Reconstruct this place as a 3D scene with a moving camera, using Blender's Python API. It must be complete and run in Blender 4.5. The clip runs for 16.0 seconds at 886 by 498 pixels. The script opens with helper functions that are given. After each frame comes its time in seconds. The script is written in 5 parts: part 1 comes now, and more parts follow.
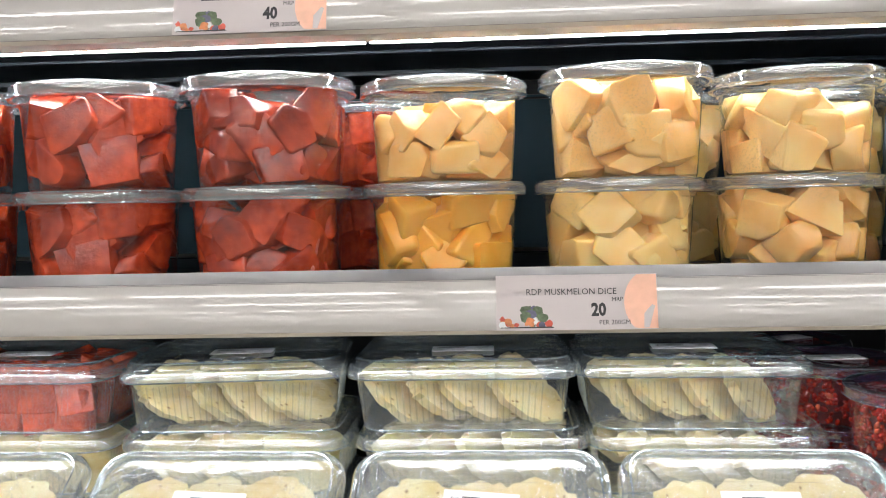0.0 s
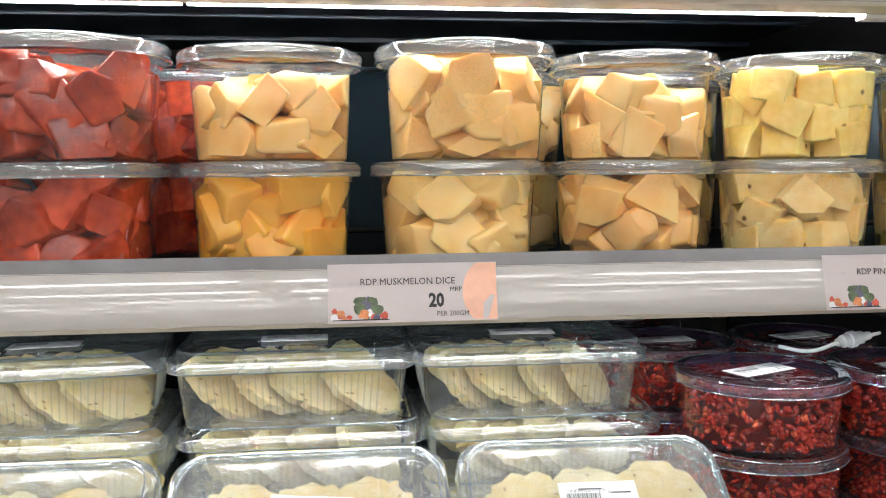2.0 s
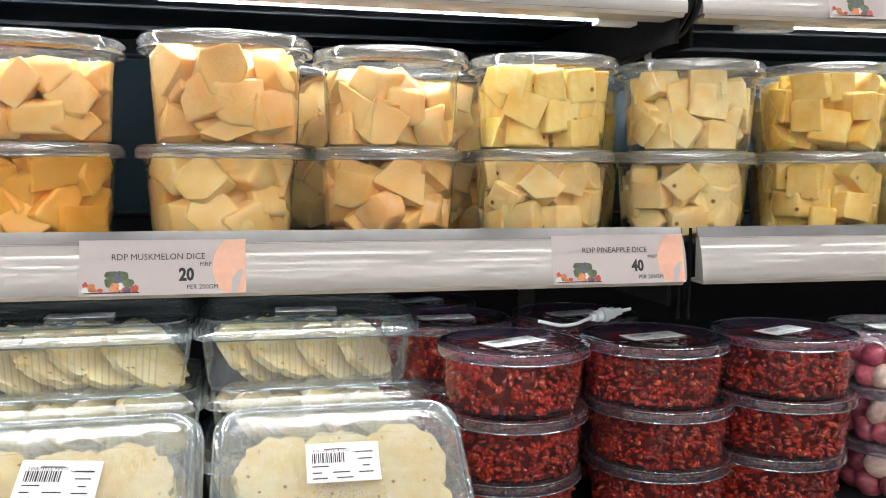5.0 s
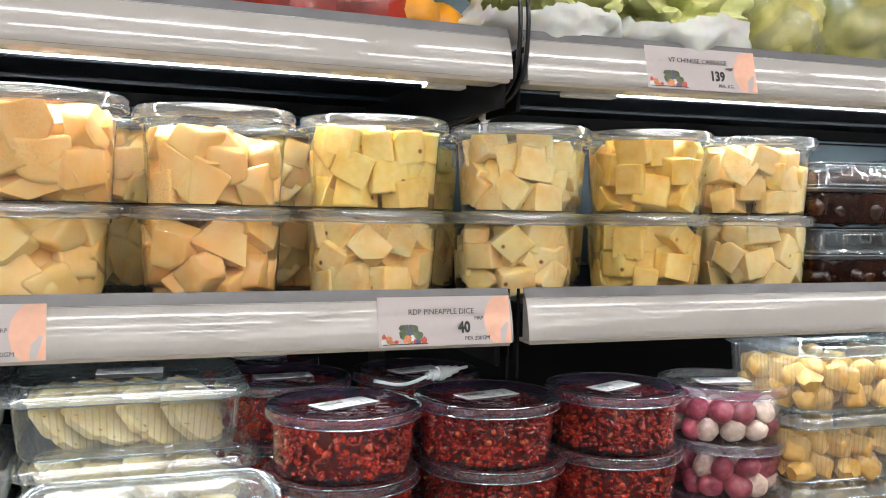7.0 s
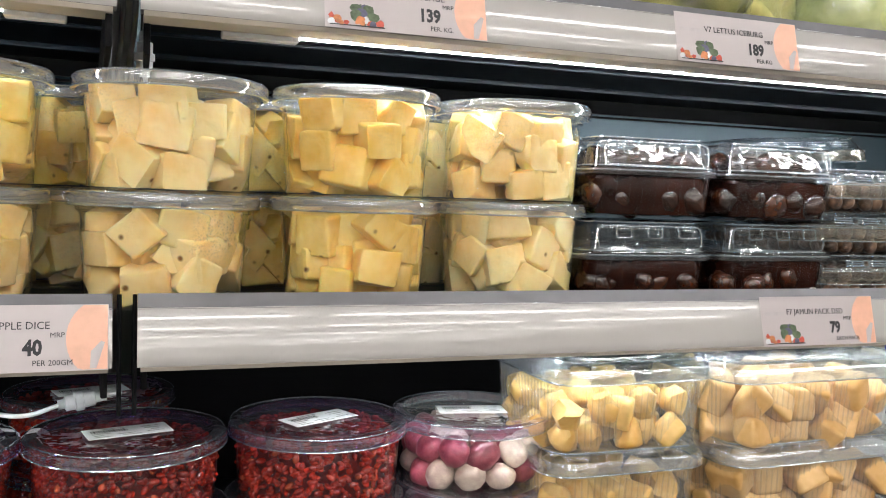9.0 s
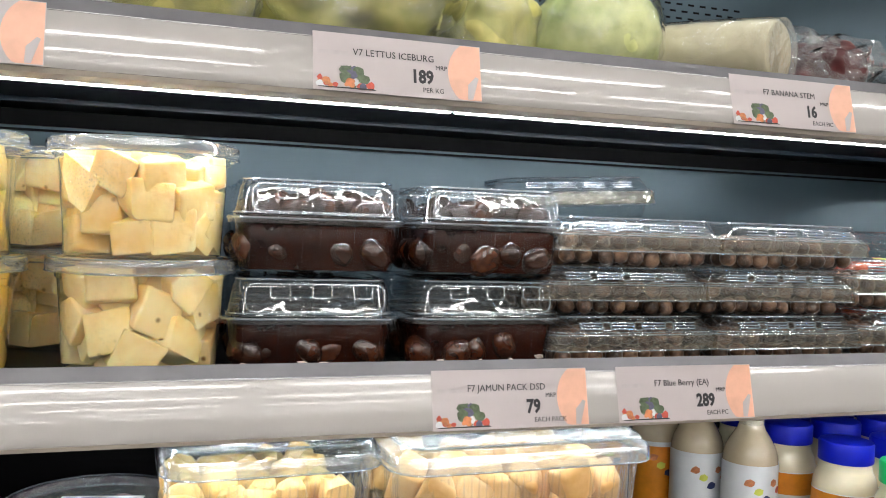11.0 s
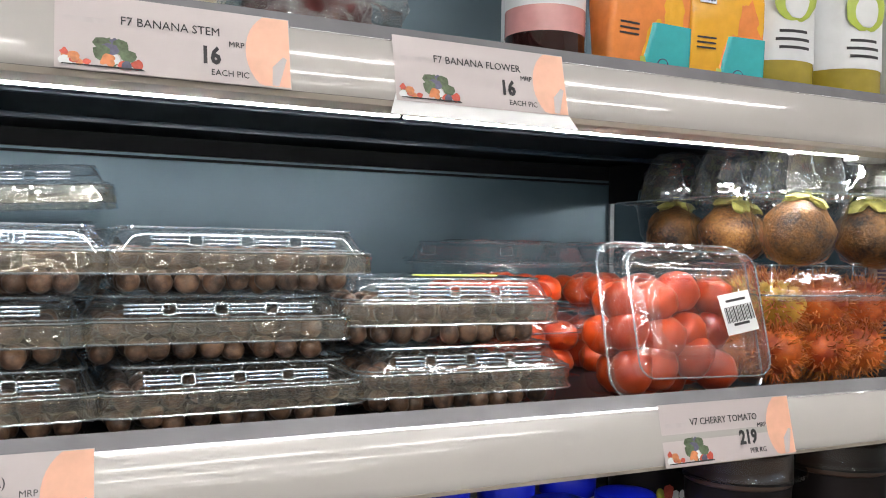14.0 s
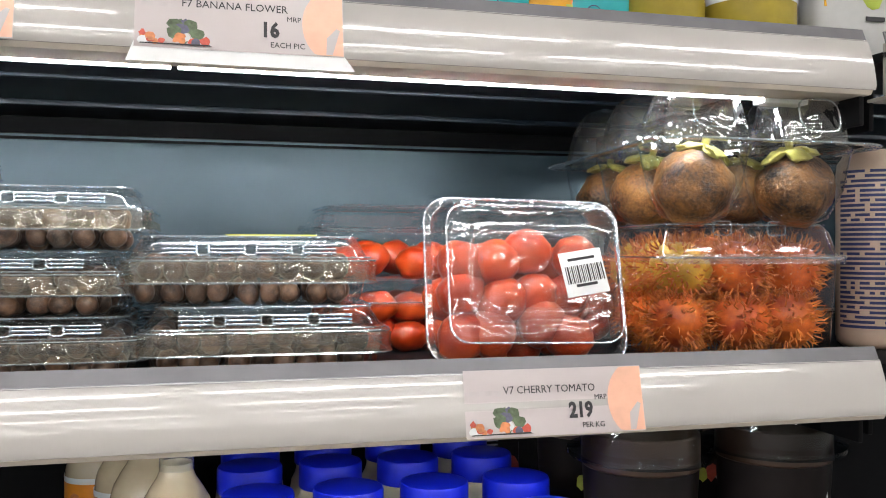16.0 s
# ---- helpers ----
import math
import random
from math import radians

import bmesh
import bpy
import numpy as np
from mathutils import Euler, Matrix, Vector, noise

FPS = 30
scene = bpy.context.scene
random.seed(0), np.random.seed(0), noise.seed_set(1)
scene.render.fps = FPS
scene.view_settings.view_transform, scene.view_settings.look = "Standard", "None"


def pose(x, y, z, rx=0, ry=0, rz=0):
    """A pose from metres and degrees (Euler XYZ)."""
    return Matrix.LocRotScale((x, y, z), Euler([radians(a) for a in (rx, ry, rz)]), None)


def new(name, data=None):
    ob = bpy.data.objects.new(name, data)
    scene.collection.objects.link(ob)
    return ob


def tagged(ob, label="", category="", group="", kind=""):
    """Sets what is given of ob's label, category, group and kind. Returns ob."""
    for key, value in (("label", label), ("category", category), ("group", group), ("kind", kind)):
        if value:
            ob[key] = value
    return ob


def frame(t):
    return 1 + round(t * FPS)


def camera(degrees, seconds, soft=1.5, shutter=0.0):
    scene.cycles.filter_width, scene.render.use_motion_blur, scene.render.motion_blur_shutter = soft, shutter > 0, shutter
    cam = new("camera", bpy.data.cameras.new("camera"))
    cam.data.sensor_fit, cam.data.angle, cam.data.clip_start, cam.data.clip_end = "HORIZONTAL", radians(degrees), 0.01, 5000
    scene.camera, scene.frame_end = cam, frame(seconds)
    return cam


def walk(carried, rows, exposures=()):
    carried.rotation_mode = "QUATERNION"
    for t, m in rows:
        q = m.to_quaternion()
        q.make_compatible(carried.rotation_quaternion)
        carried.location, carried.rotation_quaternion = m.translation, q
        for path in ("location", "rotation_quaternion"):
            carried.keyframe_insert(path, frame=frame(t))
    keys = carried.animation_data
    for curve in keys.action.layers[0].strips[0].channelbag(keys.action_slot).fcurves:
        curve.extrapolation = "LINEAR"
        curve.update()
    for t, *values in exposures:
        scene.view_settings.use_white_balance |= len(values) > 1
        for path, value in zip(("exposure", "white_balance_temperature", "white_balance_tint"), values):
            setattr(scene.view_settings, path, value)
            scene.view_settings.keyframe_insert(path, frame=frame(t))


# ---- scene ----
PATH = [
    (0, 0.049, -0.047, 1.306, 3.55, -2.79, -1.26),
    (0.5, 0.069, -0.022, 1.320, -0.24, -3.04, -1.06),
    (1, 0.074, -0.017, 1.328, -4.28, -3.34, -0.87),
    (1.5, 0.056, -0.015, 1.316, -4.89, -4.09, -0.81),
    (2, 0.056, -0.006, 1.314, -6.87, -4.85, -0.40),
    (2.5, 0.053, -0.021, 1.315, -8.69, -5.00, -0.00),
    (3, 0.052, -0.034, 1.313, -10.05, -4.95, 0.11),
    (3.5, 0.070, -0.047, 1.306, -11.22, -4.96, 0.22),
    (6, 0.186, -0.079, 1.308, -15.83, -5.11, 0.82),
    (6.5, 0.187, -0.080, 1.324, -18.20, -3.12, 0.92),
    (7, 0.204, -0.078, 1.324, -20.61, -2.50, 1.12),
    (7.5, 0.256, -0.081, 1.324, -22.41, -2.42, 1.21),
    (8, 0.327, -0.089, 1.323, -22.29, -2.37, 1.12),
    (8.5, 0.391, -0.064, 1.320, -22.14, -3.13, 1.17),
    (9, 0.488, 0.012, 1.327, -22.42, -3.37, 2.16),
    (9.5, 0.550, 0.052, 1.339, -23.69, -3.40, 3.03),
    (10, 0.634, 0.046, 1.357, -23.62, -2.81, 2.88),
    (12.5, 0.941, -0.021, 1.345, -17.40, -0.00, 1.74),
    (13, 1.014, 0.025, 1.350, -23.12, 0.15, 1.91),
    (13.5, 1.090, 0.066, 1.352, -26.90, 0.26, 1.57),
    (14, 1.162, 0.093, 1.357, -28.52, 0.06, 1.36),
    (14.5, 1.230, 0.105, 1.357, -30.23, -0.38, 1.11),
    (15, 1.313, 0.072, 1.352, -24.29, -0.03, 0.96),
    (15.5, 1.364, 0.059, 1.343, -21.00, -0.02, 0.54),
    (16, 1.382, 0.035, 1.331, -17.35, 0.17, 0.53),
]
cam = camera(54.35, 16.0, soft=1.0)
walk(cam, [(t, pose(x, y, z, 0, 0, yaw) @ pose(0, 0, 0, 90 + pitch) @ pose(0, 0, 0, 0, 0, roll)) for t, x, y, z, yaw, pitch, roll in PATH],
     exposures=[(0, -0.2), (2, -0.22), (7, -0.24), (9, -0.12), (10, -0.16), (12.5, -0.12), (14, -0.12), (15, -0.06), (16, 0.0)])
scene.cycles.transparent_max_bounces = 24

# ---- light: an indoor shop, linear ceiling lamps along the aisle, light bars under the shelf fronts ----
LAMP, BAR = 39.0, 135.0
world = bpy.data.worlds.new("world")
scene.world = world
world.use_nodes = True
world.node_tree.nodes["Background"].inputs[0].default_value = (0.9, 0.95, 1.0, 1)
world.node_tree.nodes["Background"].inputs[1].default_value = 0.03

# ---- materials ----
MATS = {}


def shader(name):
    m = bpy.data.materials.new(name)
    m.use_nodes = True
    MATS[name] = m
    return m, m.node_tree.nodes, m.node_tree.links


def paint(name, col, rough=0.5, metal=0.0, vary=0.12, scale=60.0, bump=0.0, bscale=200.0, col2=None, sub=0.0, coat=0.0, each=0.0, spec=0.5, coat_rough=0.12, specks=0.0):
    """A surface with variation at two scales, and by object where each is set."""
    m, n, l = shader(name)
    b = n["Principled BSDF"]
    tc = n.new("ShaderNodeTexCoord")
    big, fine = n.new("ShaderNodeTexNoise"), n.new("ShaderNodeTexNoise")
    big.inputs["Scale"].default_value, fine.inputs["Scale"].default_value = scale * 0.25, scale * 2.0
    fine.inputs["Detail"].default_value = 5
    l.new(tc.outputs["Object"], big.inputs["Vector"]), l.new(tc.outputs["Object"], fine.inputs["Vector"])
    add = n.new("ShaderNodeMath")
    add.operation = "MULTIPLY_ADD"
    add.inputs[1].default_value = 0.6
    l.new(big.outputs["Fac"], add.inputs[0])
    sc = n.new("ShaderNodeMath")
    sc.operation = "MULTIPLY"
    sc.inputs[1].default_value = 0.4
    l.new(fine.outputs["Fac"], sc.inputs[0]), l.new(sc.outputs[0], add.inputs[2])
    ramp = n.new("ShaderNodeValToRGB")
    c1 = tuple(max(0, c * (1 - vary)) for c in col)
    c2 = col2 or tuple(min(1, c * (1 + vary)) for c in col)
    ramp.color_ramp.elements[0].position, ramp.color_ramp.elements[1].position = 0.36, 0.64
    ramp.color_ramp.elements[0].color, ramp.color_ramp.elements[1].color = (*c1, 1), (*c2, 1)
    l.new(add.outputs[0], ramp.inputs[0])
    out = ramp.outputs[0]
    if each:
        oi, hs, mr = n.new("ShaderNodeObjectInfo"), n.new("ShaderNodeHueSaturation"), n.new("ShaderNodeMapRange")
        mr.inputs["To Min"].default_value, mr.inputs["To Max"].default_value = 1 - each, 1 + each
        l.new(oi.outputs["Random"], mr.inputs["Value"]), l.new(mr.outputs[0], hs.inputs["Value"]), l.new(out, hs.inputs["Color"])
        out = hs.outputs[0]
    if specks:
        # brown flecks, in a few of the cells of a fine pattern
        vo, few, dot, both, mix = n.new("ShaderNodeTexVoronoi"), n.new("ShaderNodeMapRange"), n.new("ShaderNodeMapRange"), n.new("ShaderNodeMath"), n.new("ShaderNodeMixRGB")
        vo.inputs["Scale"].default_value = 95
        sp = n.new("ShaderNodeSeparateColor")
        l.new(tc.outputs["Object"], vo.inputs["Vector"]), l.new(vo.outputs["Color"], sp.inputs[0]), l.new(sp.outputs[0], few.inputs["Value"]), l.new(vo.outputs["Distance"], dot.inputs["Value"])
        few.inputs["From Min"].default_value, few.inputs["From Max"].default_value = 1 - specks, 1 - specks * 0.7
        dot.inputs["From Min"].default_value, dot.inputs["From Max"].default_value = 0.24, 0.1
        both.operation = "MULTIPLY"
        l.new(few.outputs[0], both.inputs[0]), l.new(dot.outputs[0], both.inputs[1]), l.new(both.outputs[0], mix.inputs[0]), l.new(out, mix.inputs[1])
        mix.inputs[2].default_value = (0.22, 0.09, 0.015, 1)
        out = mix.outputs[0]
    l.new(out, b.inputs["Base Color"])
    b.inputs["Roughness"].default_value, b.inputs["Metallic"].default_value = rough, metal
    b.inputs["Coat Weight"].default_value = coat
    b.inputs["Coat Roughness"].default_value, b.inputs["Specular IOR Level"].default_value = coat_rough, spec
    if sub:
        b.inputs["Subsurface Weight"].default_value = sub
        b.inputs["Subsurface Radius"].default_value = (0.013, 0.01, 0.006)
        b.inputs["Subsurface Scale"].default_value = 0.3
    if bump:
        bn, bp = n.new("ShaderNodeTexNoise"), n.new("ShaderNodeBump")
        bn.inputs["Scale"].default_value, bp.inputs["Strength"].default_value = bscale, bump
        bn.inputs["Detail"].default_value = 4
        bp.inputs["Distance"].default_value = 0.002
        l.new(tc.outputs["Object"], bn.inputs["Vector"]), l.new(bn.outputs["Fac"], bp.inputs["Height"]), l.new(bp.outputs[0], b.inputs["Normal"])
    return m


def glow(name, col, strength):
    m, n, l = shader(name)
    n.remove(n["Principled BSDF"])
    e = n.new("ShaderNodeEmission")
    e.inputs[0].default_value, e.inputs[1].default_value = (*col, 1), strength
    l.new(e.outputs[0], n["Material Output"].inputs[0])
    return m


def clear(name, tint=(0.97, 0.985, 0.985), haze=0.05, gloss=1.0, mist=0.0, rough=0.04, wavy=0.15, base=0.03, gloss_tint=(1, 1, 1)):
    """Thin clear packaging: see-through, glossy towards its edges, a little milky, with drops of condensation where mist is set."""
    m, n, l = shader(name)
    n.remove(n["Principled BSDF"])
    tr, gl, df = n.new("ShaderNodeBsdfTransparent"), n.new("ShaderNodeBsdfGlossy"), n.new("ShaderNodeBsdfDiffuse")
    tr.inputs[0].default_value = (*tint, 1)
    gl.inputs["Roughness"].default_value = rough
    df.inputs[0].default_value = (0.85, 0.88, 0.9, 1)
    lw, pw, ma = n.new("ShaderNodeLayerWeight"), n.new("ShaderNodeMath"), n.new("ShaderNodeMath")
    lw.inputs["Blend"].default_value = 0.5
    pw.operation, pw.inputs[1].default_value = "POWER", 4.5
    ma.operation, ma.inputs[1].default_value, ma.inputs[2].default_value = "MULTIPLY_ADD", 0.8 * gloss, base * gloss
    l.new(lw.outputs["Facing"], pw.inputs[0]), l.new(pw.outputs[0], ma.inputs[0])
    tc, bn, bp = n.new("ShaderNodeTexCoord"), n.new("ShaderNodeTexNoise"), n.new("ShaderNodeBump")
    bn.inputs["Scale"].default_value = 45
    bp.inputs["Strength"].default_value, bp.inputs["Distance"].default_value = wavy, 0.01
    gl.inputs["Color"].default_value = (*gloss_tint, 1)
    l.new(tc.outputs["Object"], bn.inputs["Vector"]), l.new(bn.outputs["Fac"], bp.inputs["Height"])
    l.new(bp.outputs[0], gl.inputs["Normal"])
    hz, mx = n.new("ShaderNodeMixShader"), n.new("ShaderNodeMixShader")
    hz.inputs[0].default_value = haze
    l.new(tr.outputs[0], hz.inputs[1]), l.new(df.outputs[0], hz.inputs[2])
    if mist:
        vo, no, cut, spot, mul = (n.new("ShaderNodeTexVoronoi"), n.new("ShaderNodeTexNoise"), n.new("ShaderNodeMapRange"), n.new("ShaderNodeMapRange"), n.new("ShaderNodeMath"))
        oi, off = n.new("ShaderNodeObjectInfo"), n.new("ShaderNodeVectorMath")
        off.operation = "ADD"
        l.new(tc.outputs["Object"], off.inputs[0]), l.new(oi.outputs["Random"], off.inputs[1])
        vo.inputs["Scale"].default_value, no.inputs["Scale"].default_value = 520, 20
        l.new(off.outputs[0], vo.inputs["Vector"]), l.new(off.outputs[0], no.inputs["Vector"])
        cut.inputs["From Min"].default_value, cut.inputs["From Max"].default_value = 0.5, 0.7
        spot.inputs["From Min"].default_value, spot.inputs["From Max"].default_value = 0.45, 0.2
        l.new(no.outputs["Fac"], cut.inputs["Value"]), l.new(vo.outputs["Distance"], spot.inputs["Value"])
        mul.operation = "MULTIPLY"
        l.new(cut.outputs[0], mul.inputs[0]), l.new(spot.outputs[0], mul.inputs[1])
        fin = n.new("ShaderNodeMath")
        fin.operation, fin.inputs[1].default_value, fin.inputs[2].default_value = "MULTIPLY_ADD", mist, haze
        l.new(mul.outputs[0], fin.inputs[0]), l.new(fin.outputs[0], hz.inputs[0])
    l.new(ma.outputs[0], mx.inputs[0]), l.new(hz.outputs[0], mx.inputs[1]), l.new(gl.outputs[0], mx.inputs[2])
    l.new(mx.outputs[0], n["Material Output"].inputs[0])
    return m


RAIL = paint("rail_white", (0.46, 0.445, 0.43), 0.2, vary=0.03, scale=12, coat=1.0, coat_rough=0.05)
RAIL_UNDER = paint("rail_under", (0.55, 0.5, 0.43), 0.5, vary=0.05)
LIP = paint("rail_lip_grey", (0.2, 0.2, 0.215), 0.1, vary=0.15, scale=20, coat=1.0, coat_rough=0.04)
DECKEDGE = paint("shelf_fold", (0.012, 0.022, 0.034), 0.4, vary=0.2, scale=20)
DECK = paint("shelf_black", (0.006, 0.007, 0.009), 0.5, vary=0.2, scale=40, spec=0.2)
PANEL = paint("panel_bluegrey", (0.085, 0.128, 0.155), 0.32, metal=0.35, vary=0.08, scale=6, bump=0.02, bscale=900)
# Shade in the first and third bays is put into this darker panel colour.
PANELSHADE = paint("panel_shaded", (0.012, 0.03, 0.042), 0.5, vary=0.15, scale=6, bump=0.02, bscale=900, spec=0.12)
BLACK = paint("black_trim", (0.004, 0.004, 0.005), 0.6, spec=0.15)
STEEL = paint("edge_steel", (0.16, 0.17, 0.18), 0.4, 0.6)
SHOPWALL = paint("shop_wall", (0.45, 0.44, 0.42), 0.8, vary=0.05, scale=3)
FLOORM = paint("shop_floor", (0.25, 0.24, 0.225), 0.25, vary=0.1, scale=4)
TUBE = glow("lamp_tube", (1.0, 0.96, 0.92), LAMP)
LED = glow("light_bar", (0.97, 0.985, 1.0), BAR)
# Unseen half-strength bars, added to brighten the lower and top shelves.
LEDLOW = glow("unseen_light_bar", (0.94, 0.975, 1.0), BAR * 0.5)
PET = clear("clear_cup", haze=0.012, mist=0.16, gloss=1.6, base=0.025)
PETLID = clear("clear_lid", tint=(0.95, 0.975, 0.985), haze=0.09, gloss=1.5, mist=0.3)
EDGE = clear("thick_clear_edge", tint=(0.9, 0.93, 0.95), haze=0.12, gloss=1.7, wavy=0.1, rough=0.06, base=0.11)
# Haze and a high gloss floor put bluish edge glints into this material.
SHARP = clear("bright_clear_edge", tint=(0.85, 0.9, 0.93), haze=0.1, gloss=1.0, wavy=0.05, rough=0.15, base=0.33, gloss_tint=(0.85, 0.94, 1.0))
POMCUP = clear("clear_tub", haze=0.01, gloss=1.3)
CLAM = clear("clear_clamshell", tint=(0.95, 0.97, 0.98), haze=0.002, gloss=1.3, wavy=0.2, rough=0.03, base=0.014)
CLAMLID = clear("clear_clamshell_lid", tint=(0.93, 0.95, 0.97), haze=0.018, gloss=1.3, wavy=0.08, rough=0.05, base=0.07)
# Tan tint and warm gloss put warm reflections into this clear plastic's colour.
SKIRT = clear("clear_skirt", tint=(0.86, 0.81, 0.73), haze=0.04, gloss=1.0, wavy=0.25, rough=0.05, base=0.15, gloss_tint=(1, 0.9, 0.7))
BOXP = clear("clear_box", haze=0.09, gloss=1.2, wavy=0.3, mist=0.08)
BOXLID = clear("clear_box_lid", tint=(0.86, 0.92, 0.95), haze=0.05, gloss=1.3, wavy=0.2, mist=0.16)
FOGLID = clear("fogged_box_lid", tint=(0.84, 0.87, 0.88), haze=0.16, gloss=1.1, wavy=0.06, mist=0.16, base=0.04, rough=0.09)
VIOLET = clear("violet_tint_lid", tint=(0.62, 0.46, 0.74), haze=0.02, gloss=1.2, wavy=0.2, mist=0.08)
WRAP = clear("cling_wrap", haze=0.10, gloss=2.2, wavy=0.9, rough=0.1)
PAPER = paint("label_paper", (0.52, 0.47, 0.48), 0.35, vary=0.03, scale=20, coat=0.3)
STICKER = paint("sticker_paper", (0.82, 0.84, 0.86), 0.4, vary=0.03)
INK = paint("ink", (0.03, 0.03, 0.035), 0.6)
INKPALE = paint("ink_pale", (0.5, 0.46, 0.47), 0.6)
PEACH = paint("label_peach", (0.8, 0.45, 0.32), 0.35, vary=0.12, scale=50, coat=0.3)
LEAF = paint("print_green", (0.09, 0.13, 0.07), 0.5, vary=0.5, scale=300)
CARROT = paint("print_orange", (0.55, 0.2, 0.08), 0.5, vary=0.3, scale=300)
REDP = paint("print_red", (0.5, 0.08, 0.05), 0.5, vary=0.3, scale=300)
PURP = paint("print_purple", (0.1, 0.1, 0.16), 0.5, vary=0.3, scale=300)
WHITEP = paint("white_plastic", (0.78, 0.8, 0.82), 0.35)
MELON = paint("watermelon", (0.26, 0.008, 0.003), 0.22, vary=0.35, scale=70, bump=0.35, bscale=300, col2=(0.64, 0.075, 0.02), each=0.2, sub=0.2, coat=0.2)
MUSK = paint("muskmelon", (0.98, 0.51, 0.14), 0.32, vary=0.1, scale=22, bump=0.12, bscale=350, col2=(0.99, 0.7, 0.33), sub=0.6, each=0.06)
MANGO = paint("ripe_melon", (0.97, 0.42, 0.03), 0.32, vary=0.1, scale=22, bump=0.12, bscale=350, col2=(0.98, 0.57, 0.12), sub=0.7, each=0.06)
HONEY = paint("pale_melon", (0.97, 0.6, 0.19), 0.32, vary=0.1, scale=22, bump=0.12, bscale=350, col2=(0.98, 0.75, 0.38), sub=0.6, each=0.06)
PINE = paint("pineapple", (0.98, 0.585, 0.08), 0.38, vary=0.15, scale=45, bump=0.45, bscale=190, col2=(0.99, 0.75, 0.3), sub=0.7, each=0.06, specks=0.2)
PINEPALE = paint("pale_pineapple", (0.98, 0.64, 0.22), 0.38, vary=0.12, scale=45, bump=0.45, bscale=190, col2=(0.99, 0.8, 0.45), sub=0.7, each=0.06, specks=0.2)
RINGS = paint("pineapple_ring", (0.82, 0.57, 0.18), 0.4, vary=0.1, scale=45, bump=0.5, bscale=170, col2=(0.84, 0.71, 0.4), each=0.06, specks=0.12, sub=0.4)
EYE_SPOT = paint("pineapple_eye", (0.3, 0.16, 0.045), 0.6)
ARIL = paint("pomegranate_aril", (0.18, 0.004, 0.003), 0.2, vary=0.4, scale=190, col2=(0.5, 0.027, 0.011), coat=0.5)
ARILPALE = paint("pale_aril", (0.5, 0.075, 0.03), 0.25, vary=0.3, coat=0.4)
# Filler core; the shade between seeds is put into its dark red.
ARILCORE = paint("shaded_aril_core", (0.13, 0.004, 0.003), 0.3)
ONION = paint("peeled_onion", (0.25, 0.015, 0.06), 0.3, vary=0.4, scale=90, col2=(0.5, 0.12, 0.15), each=0.3, coat=0.3)
ONIONPALE = paint("pale_onion", (0.7, 0.45, 0.4), 0.35, vary=0.3, scale=120, col2=(0.85, 0.72, 0.6), each=0.15)
CORN = paint("yellow_chunk", (0.74, 0.42, 0.1), 0.4, vary=0.2, scale=50, col2=(0.84, 0.58, 0.22), bump=0.2, each=0.12, sub=0.3)
PALECHUNK = paint("pale_chunk", (0.74, 0.42, 0.13), 0.45, vary=0.15, scale=50, col2=(0.78, 0.52, 0.24), bump=0.2, each=0.1)
JAMUN = paint("dark_jamun", (0.008, 0.002, 0.0015), 0.25, vary=0.5, scale=90, col2=(0.06, 0.016, 0.005), each=0.5, coat=0.4)
BERRY = paint("blueberry", (0.05, 0.028, 0.024), 0.3, vary=0.5, scale=140, col2=(0.2, 0.11, 0.065), each=0.5, coat=0.3)
SYRUP = paint("brown_syrup", (0.005, 0.001, 0.0006), 0.25, vary=0.5, scale=60, col2=(0.027, 0.005, 0.0016), spec=0.15)
TOMATO = paint("cherry_tomato", (0.5, 0.028, 0.004), 0.3, vary=0.2, scale=40, col2=(0.74, 0.095, 0.014), coat=0.15, each=0.25, sub=0.2)
RAMBU = paint("rambutan_red", (0.45, 0.04, 0.006), 0.5, vary=0.4, scale=90, col2=(0.78, 0.18, 0.025), each=0.2)
RAMBY = paint("rambutan_yellow", (0.62, 0.34, 0.04), 0.5, vary=0.4, scale=60, each=0.1)
HAIR = paint("rambutan_hair", (0.58, 0.09, 0.012), 0.5, vary=0.4, scale=80, col2=(0.78, 0.27, 0.05))
MANG = paint("mangosteen", (0.035, 0.014, 0.012), 0.42, vary=0.5, scale=230, col2=(0.28, 0.125, 0.035), bump=0.6, bscale=400, each=0.3)
SEPAL = paint("mangosteen_sepal", (0.3, 0.27, 0.07), 0.5, vary=0.4, scale=60)
CABB = paint("cabbage_leaf", (0.34, 0.48, 0.1), 0.45, vary=0.4, scale=30, col2=(0.76, 0.78, 0.34), bump=0.7, bscale=60)
LETT = paint("lettuce_leaf", (0.3, 0.42, 0.07), 0.4, vary=0.5, scale=26, col2=(0.7, 0.64, 0.22), bump=0.9, bscale=45)
BAG = paint("white_bag", (0.78, 0.8, 0.79), 0.35, vary=0.1, scale=40, bump=0.5, bscale=60, sub=0.4)
STEM = paint("banana_stem", (0.62, 0.52, 0.32), 0.5, vary=0.2, scale=40, col2=(0.72, 0.66, 0.46), bump=0.3)
MAROON = paint("banana_flower", (0.07, 0.012, 0.012), 0.45, vary=0.4, scale=40, bump=0.3)
PEPPER = paint("red_pepper", (0.4, 0.02, 0.01), 0.2, vary=0.3, scale=30, coat=0.6)
ORANGE = paint("orange_skin", (0.72, 0.3, 0.02), 0.3, vary=0.2, scale=30)
CREAM = paint("cream_drink", (0.5, 0.41, 0.28), 0.25, vary=0.05, coat=0.7)
